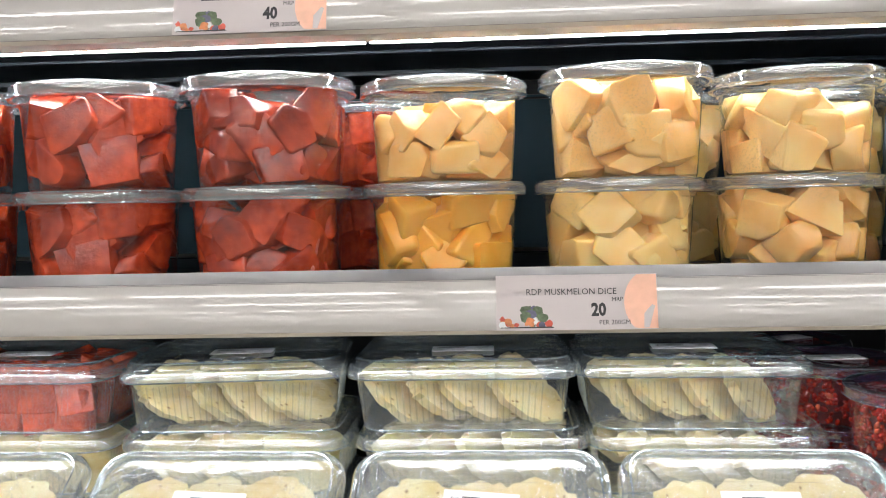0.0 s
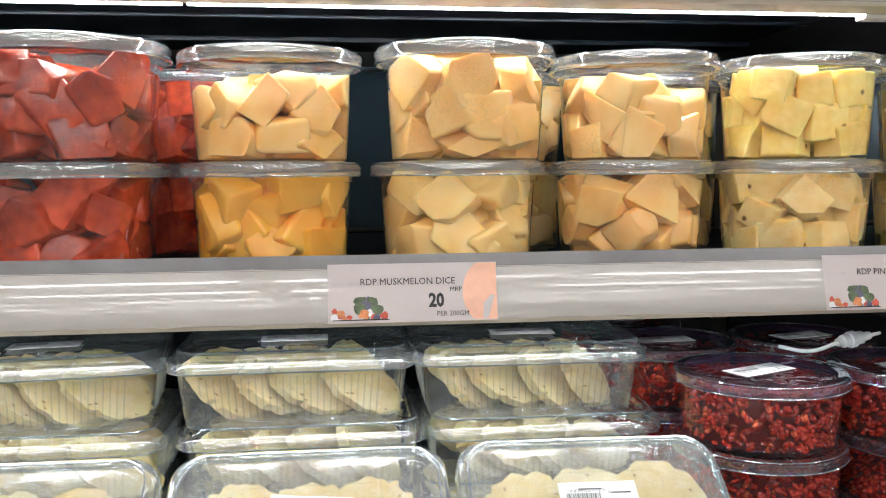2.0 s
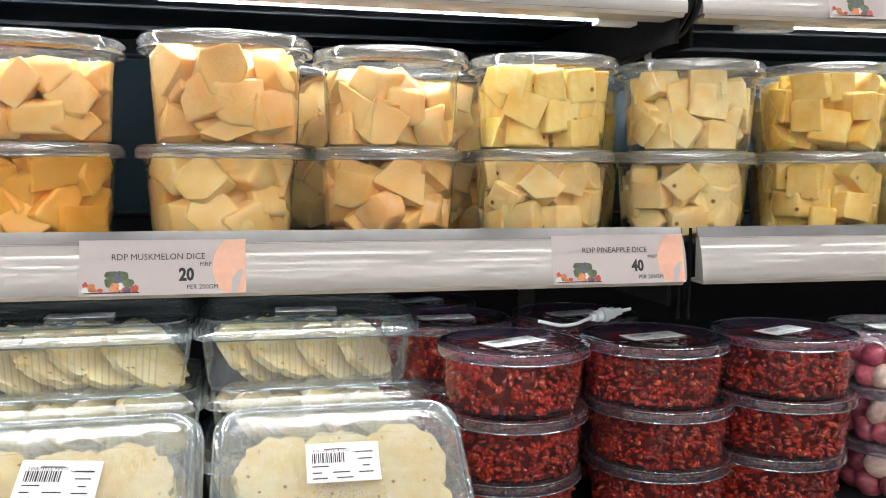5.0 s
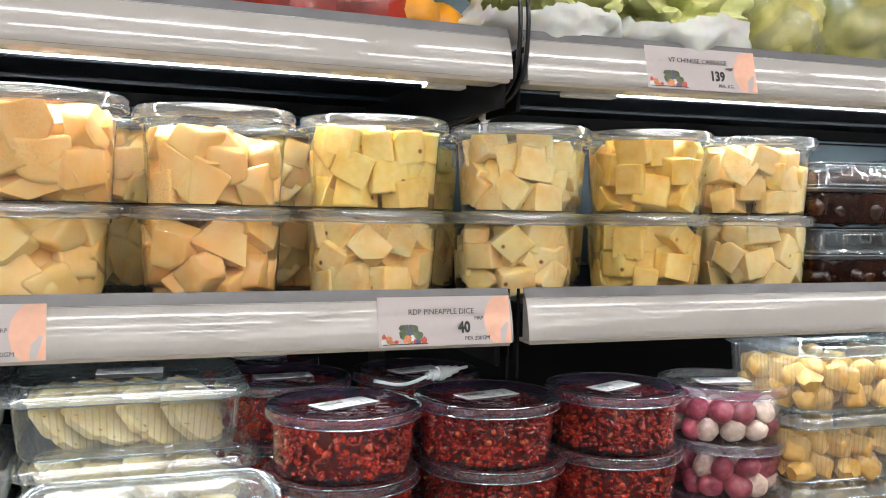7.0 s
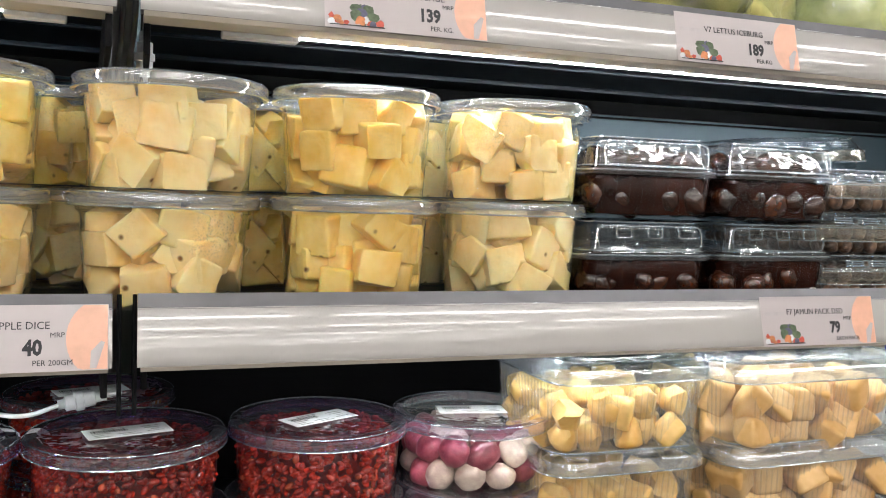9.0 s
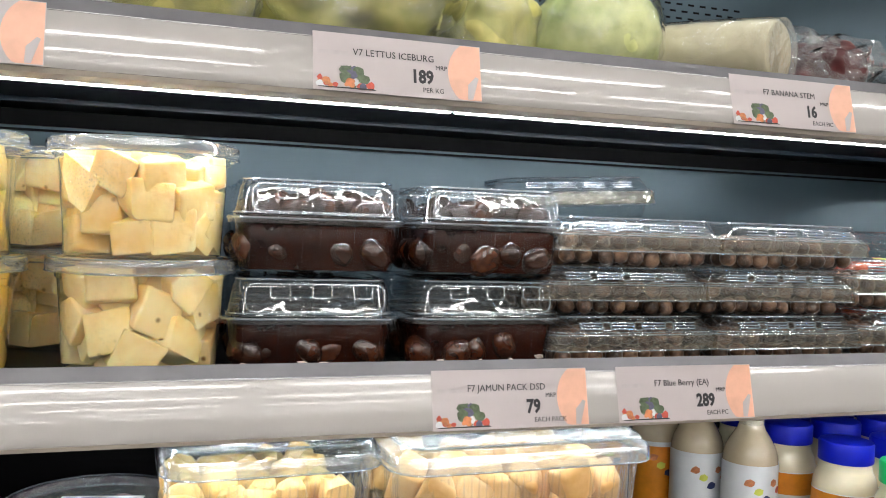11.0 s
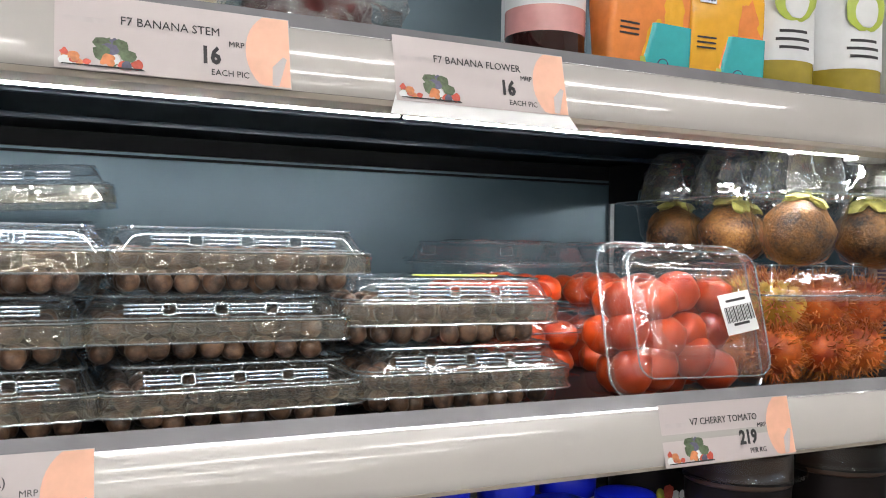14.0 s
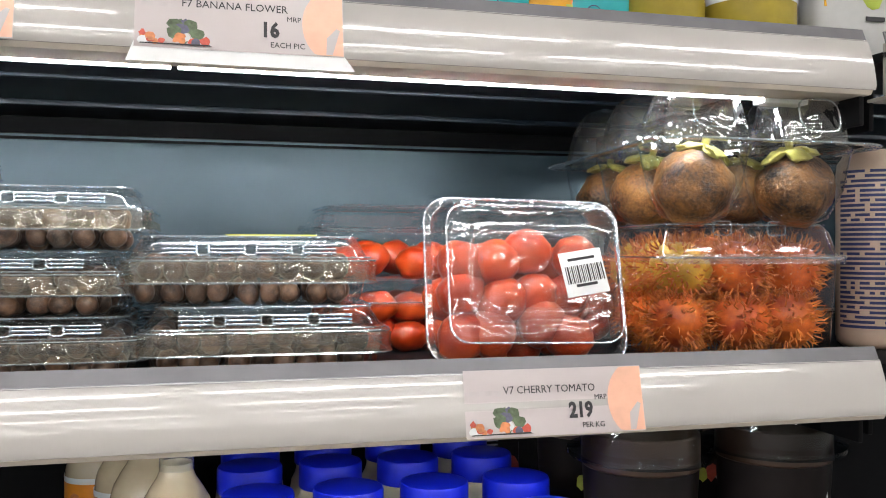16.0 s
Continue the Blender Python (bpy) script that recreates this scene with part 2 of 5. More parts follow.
MAYO = paint("cream_sauce", (0.72, 0.64, 0.45), 0.3, vary=0.05, coat=0.6)
CAPBLUE = paint("blue_cap", (0.004, 0.012, 0.38), 0.4, vary=0.15, scale=30, spec=0.2)
CAPGREEN = paint("green_cap", (0.01, 0.42, 0.12), 0.35, vary=0.1)
LABELW = paint("bottle_label_white", (0.7, 0.72, 0.74), 0.35, vary=0.05)
LABELO = paint("bottle_label_orange", (0.7, 0.25, 0.02), 0.35, vary=0.15)
TEAL = paint("pouch_teal", (0.04, 0.42, 0.45), 0.25, vary=0.1, coat=0.5)
POUCHO = paint("pouch_orange", (0.8, 0.26, 0.06), 0.25, vary=0.15, coat=0.5)
POUCHY = paint("pouch_yellow", (0.8, 0.42, 0.03), 0.25, vary=0.1, coat=0.5)
PINK = paint("label_pink", (0.62, 0.3, 0.3), 0.25, vary=0.1, coat=0.4)
WINE = paint("dark_drink", (0.03, 0.008, 0.008), 0.08, coat=0.8)
APPLEJ = paint("apple_drink", (0.42, 0.33, 0.05), 0.1, coat=0.8)
APPLEG = paint("apple_green", (0.4, 0.5, 0.08), 0.4)
GREYPACK = paint("grey_white_pack", (0.55, 0.56, 0.56), 0.3, vary=0.06)
CUPB = paint("black_cup", (0.008, 0.006, 0.006), 0.45, vary=0.2, spec=0.15)
CUPBROWN = paint("brown_lid", (0.045, 0.02, 0.01), 0.3, vary=0.2, coat=0.2)
NAVY = paint("navy_print", (0.02, 0.03, 0.12), 0.4)
BEIGE = paint("beige_can", (0.55, 0.42, 0.33), 0.3, vary=0.1)
ROYAL = paint("royal_blue", (0.01, 0.03, 0.4), 0.3)
CABLEM = paint("cable_rubber", (0.012, 0.013, 0.016), 0.3)
YELLOW = paint("sticker_yellow", (0.6, 0.65, 0.1), 0.4)

# ---- tools ----
MA = pose(0.51, 0.55, 0)
MB = pose(0.51, 0.55, 1.22) @ pose(0, 0, 0, 0, -0.37, -2.94) @ pose(0, 0, -1.22)


def at(case, s, d, z, rz=0.0, rx=0.0, ry=0.0):
    """A place in a bay: s along its front, d behind the rail's lower edge."""
    return (MA if case == "A" else MB) @ pose(s, d, z, rx, ry, rz)


def thing(name, m, label, category, group="", kind=""):
    ob = new(name)
    ob.empty_display_size = 0.02
    ob.matrix_basis = m
    return tagged(ob, label, category, group, kind)


def mesh_of(bm, name, material, smooth=True):
    bmesh.ops.recalc_face_normals(bm, faces=bm.faces[:])
    me = bpy.data.meshes.new(name)
    bm.to_mesh(me)
    bm.free()
    me.materials.append(material)
    if smooth:
        me.shade_smooth()
        me.set_sharp_from_angle(angle=radians(42))
    return me


def part(name, bm, material, parent, label="", m=None, smooth=True, kind=""):
    me = bm if isinstance(bm, bpy.types.Mesh) else mesh_of(bm, name, material, smooth)
    ob = new(name, me)
    ob.parent = parent
    if m is not None:
        ob.matrix_basis = m
    if label:
        ob["label"] = label
    if kind:
        ob["kind"] = kind
    return ob


def lathe(profile, seg=40, cap_low=False, cap_top=False):
    bm = bmesh.new()
    rings = [[bm.verts.new((r * math.cos(2 * math.pi * k / seg), r * math.sin(2 * math.pi * k / seg), z)) for k in range(seg)] for r, z in profile]
    for a, b in zip(rings, rings[1:]):
        for k in range(seg):
            bm.faces.new((a[k], a[(k + 1) % seg], b[(k + 1) % seg], b[k]))
    if cap_low:
        bm.faces.new(rings[0][::-1])
    if cap_top:
        bm.faces.new(rings[-1])
    return bm


def rounded(w, d, r, n=5):
    pts = []
    for cx, cy, a in ((w / 2 - r, d / 2 - r, 0), (-w / 2 + r, d / 2 - r, 90), (-w / 2 + r, -d / 2 + r, 180), (w / 2 - r, -d / 2 + r, 270)):
        for k in range(n + 1):
            t = radians(a + 90 * k / n)
            pts.append((cx + r * math.cos(t), cy + r * math.sin(t)))
    return pts


def loft(rings, cap_low=False, cap_top=False, n=5):
    """Rounded rectangles (w, d, corner radius, z) joined one above the other."""
    bm = bmesh.new()
    vs = [[bm.verts.new((x, y, z)) for x, y in rounded(w, d, r, n)] for w, d, r, z in rings]
    for a, b in zip(vs, vs[1:]):
        for k in range(len(a)):
            bm.faces.new((a[k], a[(k + 1) % len(a)], b[(k + 1) % len(a)], b[k]))
    if cap_low:
        bm.faces.new(vs[0][::-1])
    if cap_top:
        bm.faces.new(vs[-1])
    return bm


def block(w, d, h, r=0.0015):
    """A box with bevelled edges, standing on z = 0, centred in x and y."""
    bm = bmesh.new()
    bmesh.ops.create_cube(bm, size=1)
    bmesh.ops.scale(bm, vec=(w, d, h), verts=bm.verts)
    bmesh.ops.translate(bm, vec=(0, 0, h / 2), verts=bm.verts)
    if r:
        bmesh.ops.bevel(bm, geom=bm.edges[:], offset=r, segments=2, affect="EDGES", profile=0.5)
    return bm


def profile_bar(pts, s0, s1):
    """A closed profile of (d, z) drawn out along s."""
    bm = bmesh.new()
    a, b = [bm.verts.new((s0, d, z)) for d, z in pts], [bm.verts.new((s1, d, z)) for d, z in pts]
    for k in range(len(pts)):
        bm.faces.new((a[k], a[(k + 1) % len(pts)], b[(k + 1) % len(pts)], b[k]))
    bm.faces.new(a[::-1]), bm.faces.new(b)
    return bm


def chunk(rng, w, d, h, jit=0.18, round_off=0.0026, cuts=0):
    """One cut piece of fruit: an uneven box, its corners sliced off where cuts is set, with softened edges."""
    bm = bmesh.new()
    bmesh.ops.create_cube(bm, size=1)
    for v in bm.verts:
        v.co = Vector((v.co.x * w * (1 + rng.uniform(-jit, jit)), v.co.y * d * (1 + rng.uniform(-jit, jit)), v.co.z * h * (1 + rng.uniform(-jit, jit))))
    for _ in range(cuts):
        n = Vector((rng.choice((-1, 1)) * rng.uniform(0.4, 1), rng.uniform(-0.6, 0.6), rng.choice((-1, 1)) * rng.uniform(0.3, 1))).normalized()
        reach = max(v.co.dot(n) for v in bm.verts)
        cut = bmesh.ops.bisect_plane(bm, geom=bm.verts[:] + bm.edges[:] + bm.faces[:], plane_co=n * reach * rng.uniform(0.55, 0.75), plane_no=n, clear_outer=True)
        bmesh.ops.contextual_create(bm, geom=[e for e in cut["geom_cut"] if isinstance(e, bmesh.types.BMEdge)])
    bmesh.ops.bevel(bm, geom=bm.edges[:], offset=round_off * rng.uniform(0.7, 1.3), segments=3, affect="EDGES", clamp_overlap=True, profile=0.5)
    return bm


def blob(rng, r, squash=(1, 1, 1), sub=2, rough=0.05, freq=2.0):
    bm = bmesh.new()
    bmesh.ops.create_icosphere(bm, subdivisions=sub, radius=1)
    off = Vector((rng.uniform(0, 50), rng.uniform(0, 50), rng.uniform(0, 50)))
    for v in bm.verts:
        k = 1 + rough * noise.noise(v.co * freq + off) * 2
        v.co = Vector((v.co.x * squash[0], v.co.y * squash[1], v.co.z * squash[2])) * r * k
    return bm


def wire(w, d, r, z, t, n=5):
    """A rounded rectangular loop with a round section, the moulded edge of a pack."""
    ring = [2 * math.pi * k / 6 for k in range(7)]
    return loft([(w + 2 * t * math.cos(a), d + 2 * t * math.cos(a), r + t * math.cos(a), z + t * math.sin(a)) for a in ring], n=n)


def packing(rng, count, top, diced=False, wall=0.0494, flare=0.058, low=0.0022):
    """Cut pieces packed into a round tub, those at the rim pressed flat to its wall: (piece, its place)."""
    sites = []
    while len(sites) < count:
        best = None
        for _ in range(30):
            a, q = rng.uniform(0, 2 * math.pi), 0.0415 * rng.random() ** 0.32
            p = Vector((q * math.cos(a), q * math.sin(a), rng.uniform(0.01, top - 0.008)))
            room = min([(p - s).length for s in sites], default=1)
            if best is None or room > best[0]:
                best = (room, p)
        sites.append(best[1])
    out = []
    for p in sites:
        if diced:
            bm = chunk(rng, rng.uniform(0.023, 0.033), rng.uniform(0.02, 0.026), rng.uniform(0.022, 0.028), 0.13, 0.0024, rng.choice((0, 0, 1)))
            turn = (rng.uniform(-14, 14), rng.choice((0, 0, 35)) + rng.uniform(-14, 14), rng.uniform(-22, 22))
        else:
            bm = chunk(rng, rng.uniform(0.026, 0.043), rng.uniform(0.021, 0.028), rng.uniform(0.022, 0.032), 0.24, 0.0034, rng.choice((1, 1, 2)))
            turn = (rng.uniform(-24, 24), rng.uniform(-60, 60), rng.uniform(-26, 26))
        m = pose(0, 0, 0, turn[0], turn[1], math.degrees(math.atan2(p.y, p.x)) + 90 + turn[2])
        for v in bm.verts:
            c = p + m @ v.co
            c.z = min(max(c.z, low), top + 0.0015)
            far, most = math.hypot(c.x, c.y), wall + flare * c.z
            if far > most:
                c.x, c.y = c.x * most / far, c.y * most / far
            v.co = c - p
        out.append((bm, p))
    return out


def writing(text, size, material, parent, x, z, y=-0.0006, align="LEFT", width=1.0, bold=0.0):
    cu = bpy.data.curves.new("lettering", "FONT")
    cu.body, cu.size, cu.align_x, cu.extrude, cu.offset = text, size, align, 0.00008, bold
    cu.resolution_u = 2
    tmp = bpy.data.objects.new("tmp", cu)
    me = bpy.data.meshes.new_from_object(tmp)
    bpy.data.objects.remove(tmp)
    me.materials.append(material)
    ob = new("lettering", me)
    ob.parent = parent
    ob.matrix_basis = pose(x, y, z, 90) @ Matrix.Diagonal((width, 1, 1, 1))
    return ob


def flat(pts, y=-0.0004):
    """A thin printed shape in the x, z plane."""
    bm = bmesh.new()
    bm.faces.new([bm.verts.new((x, y, z)) for x, z in pts])
    return bm


def disc_pts(cx, cz, rx, rz, n=14, a0=0, a1=360):
    return [(cx + rx * math.cos(radians(a0 + (a1 - a0) * k / n)), cz + rz * math.sin(radians(a0 + (a1 - a0) * k / n))) for k in range(n)]

# ---- the shop around the cold case ----
def slab(name, x0, x1, y0, y1, z0, z1, material, label, category="wall"):
    ob = new(name, mesh_of(block(x1 - x0, y1 - y0, z1 - z0, 0), name, material, False))
    ob.matrix_basis = pose((x0 + x1) / 2, (y0 + y1) / 2, z0)
    return tagged(ob, label, category, kind="structure")


slab("floor", -3.2, 4.6, -9.2, 1.35, -0.1, 0, FLOORM, "pale polished shop floor", "floor")
slab("ceiling", -3.2, 4.6, -9.2, 1.35, 3.1, 3.2, SHOPWALL, "white shop ceiling", "ceiling")
slab("wall_north", -3.2, 4.6, 1.35, 1.45, 0, 3.1, SHOPWALL, "plain shop wall behind the case")
slab("wall_south", -3.2, 4.6, -9.3, -9.2, 0, 3.1, SHOPWALL, "plain shop wall across the aisle")
slab("wall_west", -3.3, -3.2, -9.2, 1.35, 0, 3.1, SHOPWALL, "plain shop wall")
slab("wall_east", 4.6, 4.7, -9.2, 1.35, 0, 3.1, SHOPWALL, "plain shop wall")


def ceiling_lamp(x, y):
    ob = thing("ceiling_light", pose(x, y, 3.1), "long white linear ceiling lamp", "ceiling light", "lamps over the aisle")
    part("housing", block(1.24, 0.1, 0.05), WHITEP, ob, m=pose(0, 0, -0.05))
    part("diffuser", block(1.2, 0.07, 0.02, 0.004), TUBE, ob, m=pose(0, 0, -0.071))


for y in (-1.1, -2.1, -3.2, -4.6, -6.2, -7.8):
    for x in (-2.4, -1.0, 0.4, 1.8, 3.2):
        ceiling_lamp(x, y)

# ---- the cold case: three bays of shelves ----
BAYS = (("A", -1.62, -0.008), ("B", 0.006, 1.317), ("B", 1.334, 2.6))
# the rail's face is slightly curved, leaning back more towards its top
RAIL_PTS = [(0.013, 1.219), (0.0, 1.2195)]
for k in range(12):
    lean = radians(5 + 19 * k / 11)
    RAIL_PTS.append((RAIL_PTS[-1][0] + 0.003 * math.sin(lean) - (0.0012 if k == 0 else 0), RAIL_PTS[-1][1] + 0.003 * math.cos(lean)))
RAIL_PTS.append((0.013, RAIL_PTS[-1][1]))
LIP_PTS = [(0.0072, 1.2535), (0.0088, 1.2545), (0.0125, 1.2625), (0.0135, 1.262), (0.0105, 1.2525)]
UNDER_PTS = [(0.002, 1.2165), (0.0, 1.2193), (0.013, 1.2188), (0.03, 1.2188), (0.03, 1.2165)]


def shifted(pts, dd, dz):
    return [(d + dd, z + dz) for d, z in pts]


def structure(name, bm, material, m, label, category):
    ob = new(name, mesh_of(bm, name, material, False))
    ob.matrix_basis = m
    return tagged(ob, label, category, kind="structure")


for i, (case, s0, s1) in enumerate(BAYS):
    M = MA if case == "A" else MB
    mid, wid = (s0 + s1) / 2, s1 - s0
    structure("back_panel", block(wid + 0.012, 0.012, 1.0, 0), PANEL if i == 1 else PANELSHADE, M @ pose(mid, 0.456, 1.255), ("blue-grey" if i == 1 else "shade-darkened blue-grey") + " painted steel back panel of the case", "panel")
    structure("back_panel", block(wid + 0.012, 0.012, 1.12, 0), BLACK, M @ pose(mid, 0.456, 0.13), "black back panel of the lower case", "panel")
    structure("plinth", block(wid + 0.012, 0.55, 0.12, 0), BLACK, M @ pose(mid, 0.18, 0), "black base of the cold case", "base")
    structure("front_panel", block(wid + 0.012, 0.03, 0.86, 0), BLACK, M @ pose(mid, -0.16, 0.12), "dark front panel of the cold case", "panel")
    structure("canopy", block(wid + 0.012, 0.5, 0.12, 0), BLACK, M @ pose(mid, 0.2, 2.2), "black canopy over the case", "canopy")
    structure("trim", block(wid, 0.006, 0.017, 0), BLACK, M @ pose(mid, 0.446, 1.438), "black trim band under the shelf", "trim")
    structure("trim", block(wid, 0.004, 0.0025, 0), BLACK, M @ pose(mid, 0.446, 1.4325), "thin black trim line on the panel", "trim")
    structure("wall_upright", block(0.006, 0.004, 1.0, 0), STEEL, M @ pose(s1 + 0.004, 0.447, 1.25), "thin bright upright between panels", "upright")
    for name, dd, dz, front in (("shelf", 0, 0, 0.012), ("shelf", 0.012, 0.2125, 0.012), ("shelf", 0.03, 0.52, 0.012)):
        sh = thing("shelf", M, "black steel shelf with a white price rail along its front", "shelf", "shelves of the cold case")
        part("deck", block(wid, 0.438 - dd, 0.007, 0.001), DECK, sh, m=pose(mid, (0.438 + dd) / 2 + 0.007, 1.242 + dz))
        for fd, fh in ((0.12, 0.004), (0.21, 0.003), (0.33, 0.005)):
            part("fold", block(wid - 0.01, 0.006, fh, 0.0008), DECKEDGE, sh, m=pose(mid, fd + dd, 1.2423 - fh + dz))
        part("price_rail", profile_bar(shifted(RAIL_PTS, dd, dz), s0, s1), RAIL, sh, "glossy white plastic price rail")
        part("rail_lip", profile_bar(shifted(LIP_PTS, dd, dz), s0, s1), LIP, sh, "grey clear plastic lip", smooth=False)
        part("rail_base", profile_bar(shifted(UNDER_PTS, dd, dz), s0 + 0.002, s1 - 0.002), RAIL_UNDER, sh, "beige underside of the rail", smooth=False)
        part("bracket", block(0.004, 0.42, 0.045, 0.001), BLACK, sh, m=pose(s1 - 0.004, 0.23, 1.197 + dz))
        part("bracket", block(0.004, 0.4, 0.045, 0.001), BLACK, sh, m=pose(s0 + 0.004, 0.24, 1.197 + dz))
        # Only the upper shelf's bar is seen; the other two are added as fill.
        bar = thing("light_bar", M, "slim white light bar under the shelf front", "light", "light bars under the shelves")
        a, e = s0 + 0.085, s1 - 0.055
        part("holder", block(0.05, 0.014, 0.005, 0.001), WHITEP, bar, m=pose(a - 0.01, 0.038 + dd, 1.2135 + dz))
        part("holder", block(0.035, 0.014, 0.005, 0.001), WHITEP, bar, m=pose(e + 0.01, 0.038 + dd, 1.2135 + dz))
        n = 3
        for k in range(n):
            x0, x1 = a + (e - a) * k / n, a + (e - a) * (k + 1) / n
            part("tube", profile_bar([(0.0325 + dd, 1.2185 + dz), (0.0325 + dd, 1.2161 + dz), (0.0368 + dd, 1.2161 + dz), (0.0368 + dd, 1.2185 + dz)], x0 + 0.002, x1 - 0.002), LED if dz == 0.2125 else LEDLOW, bar, "glowing white diffuser", smooth=False)
    low = thing("shelf", M, "black steel lower shelf reaching further forward", "shelf", "shelves of the cold case")
    part("deck", block(wid, 0.56, 0.01, 0.001), DECK, low, m=pose(mid, 0.168, 0.99))
    part("price_rail", profile_bar(shifted(RAIL_PTS, -0.125, -0.256), s0, s1), RAIL, low, "glossy white plastic price rail")

# rows of vent slots in the upper panel
slots = bmesh.new()
for r in range(3):
    for k in range(90):
        x = -0.55 + 0.0175 * k + (0.008 if r % 2 else 0)
        if x > 1.3:
            break
        v = [slots.verts.new((x + u, 0.4492, 1.628 + 0.009 * r + w)) for u, w in ((-0.0045, -0.0013), (0.0045, -0.0013), (0.0045, 0.0013), (-0.0045, 0.0013))]
        slots.faces.new(v)
structure("vent_slots", slots, BLACK, MB, "rows of dark vent slots in the panel", "vent")


# ---- price labels ----
def price_label(case, s0, upper, title, price, unit, tail=0.0, lift=0.0):
    W, H = 0.111, 0.0385
    dd, dz = (0.012, 0.2125) if upper else (0, 0)
    tilt = 13.6
    m = at(case, s0, -0.0026 + dd, 1.2195 + dz + lift, rx=-tilt)
    ob = thing("price_label", m, "pinkish white paper price label, %s rupees, on the shelf rail" % price, "price label", "price labels")
    part("paper", flat([(0, 0), (W, 0), (W, H), (0, H)], -0.0002), PAPER, ob, smooth=False)
    if tail:
        part("backing", flat([(-0.004, -tail), (W + 0.006, -tail), (W - 0.002, 0.004), (0, 0.004)], 0.0003), STICKER, ob, "white paper backing hanging below", smooth=False)
    x = 0.088
    part("emblem", flat([(min(p, W - 0.0004), min(max(q, 0.0006), H - 0.0004)) for p, q in disc_pts(x + 0.0185, 0.0185, 0.0185, 0.0225, 36)]), PEACH, ob, "peach coloured printed shape", smooth=False)
    part("emblem_gap", flat([(x + 0.013, 0.001), (x + 0.0165, 0.001), (x + 0.021, 0.016), (x + 0.019, 0.017), (x + 0.0135, 0.011)], -0.0006), PAPER, ob, smooth=False)
    part("faint_bar", flat([(0.003, 0.0238), (0.022, 0.0238), (0.022, 0.0266), (0.003, 0.0266)], -0.0003), INKPALE, ob, "pale unreadable print", smooth=False)
    rng = random.Random(5)
    for k in range(30):
        u = rng.random()
        leafy = k < 11
        cx = 0.0185 + 0.0135 * u if leafy else 0.003 + 0.035 * u
        cz = 0.0115 + rng.uniform(-0.003, 0.003) if leafy else 0.0045 + rng.uniform(-0.0015, 0.0035)
        r = rng.uniform(0.0028, 0.0042) if leafy else rng.uniform(0.0016, 0.003)
        mt = rng.choice((LEAF, LEAF, LEAF, PURP)) if leafy else rng.choice((CARROT, REDP, CARROT, LEAF, PURP, LABELW))
        pts = [(cx + r * rng.uniform(0.7, 1.2) * math.cos(a * 0.63), max(0.0015, cz + r * rng.uniform(0.7, 1.2) * math.sin(a * 0.63))) for a in range(10)]
        part("print", flat(pts, -0.0004 - 0.00001 * k), mt, ob, smooth=False)
    part("print_line", flat([(0.003, 0.0016), (0.04, 0.0016), (0.038, 0.0026), (0.003, 0.0022)], -0.0009), INK, ob, smooth=False)
    if title:
        writing(title, 0.0062, INK, ob, 0.052, 0.0245, align="CENTER", width=0.95)
    else:
        part("print_bar", flat([(0.02, 0.025), (0.075, 0.025), (0.075, 0.028), (0.02, 0.028)], -0.0006), INK, ob, smooth=False)
    writing(price, 0.0122, INK, ob, 0.0705, 0.0098, align="CENTER", width=0.82, bold=0.0005)
    writing("MRP", 0.0042, INK, ob, 0.0795, 0.0195, align="LEFT")
    writing(unit, 0.0046, INK, ob, 0.0705, 0.0035, align="LEFT", width=0.95)
    return ob


price_label("A", -0.462, False, "RDP MUSKMELON DICE", "20", "PER 200GM")
price_label("A", -0.121, False, "RDP PINEAPPLE DICE", "40", "PER 200GM")
price_label("B", 0.459, False, "F7 JAMUN PACK DSD", "79", "EACH PACK")
price_label("B", 0.593, False, "F7 Blue Berry (EA)", "289", "EACH PC")
price_label("B", 1.032, False, "V7 CHERRY TOMATO", "219", "PER KG", lift=-0.001)
price_label("A", -0.688, True, "", "40", "PER 200GM")
price_label("B", 0.116, True, "V7 CHINESE CABBAGE", "139", "PER. KG.")
price_label("B", 0.378, True, "V7 LETTUS ICEBURG", "189", "PER KG")
price_label("B", 0.684, True, "F7 BANANA STEM", "16", "EACH PIC")
price_label("B", 0.853, True, "F7 BANANA FLOWER", "16", "EACH PIC", tail=0.008)

# ---- tubs of cut fruit ----
R_LID, H_TUB = 0.0612, 0.0745
CUP = mesh_of(lathe([(0.0, 0.0012), (0.046, 0.0012), (0.0485, 0.0), (0.0497, 0.0025), (0.0515, 0.03), (0.0532, 0.058), (0.0536, 0.0605), (0.0552, 0.0612), (0.0556, 0.0685)], 56), "cup", PET)
TOP = mesh_of(lathe([(0.0, 0.0692), (0.046, 0.0692), (0.0475, 0.0705), (0.0488, 0.0738), (0.0505, 0.0745)], 56), "lid", PETLID)
RIM = mesh_of(lathe([(0.0505, 0.0745), (0.058, 0.0742), (0.0605, 0.0728), (0.0612, 0.07), (0.0609, 0.0655), (0.0596, 0.0648), (0.0592, 0.0662), (0.0575, 0.0655)], 56), "lid_rim", EDGE)


def hoop(r, z, t):
    """A thin round bead on a lid's edge, added to draw its highlight line."""
    return lathe([(r + t * math.cos(math.pi * k / 3), z + t * math.sin(math.pi * k / 3)) for k in range(7)], 56)


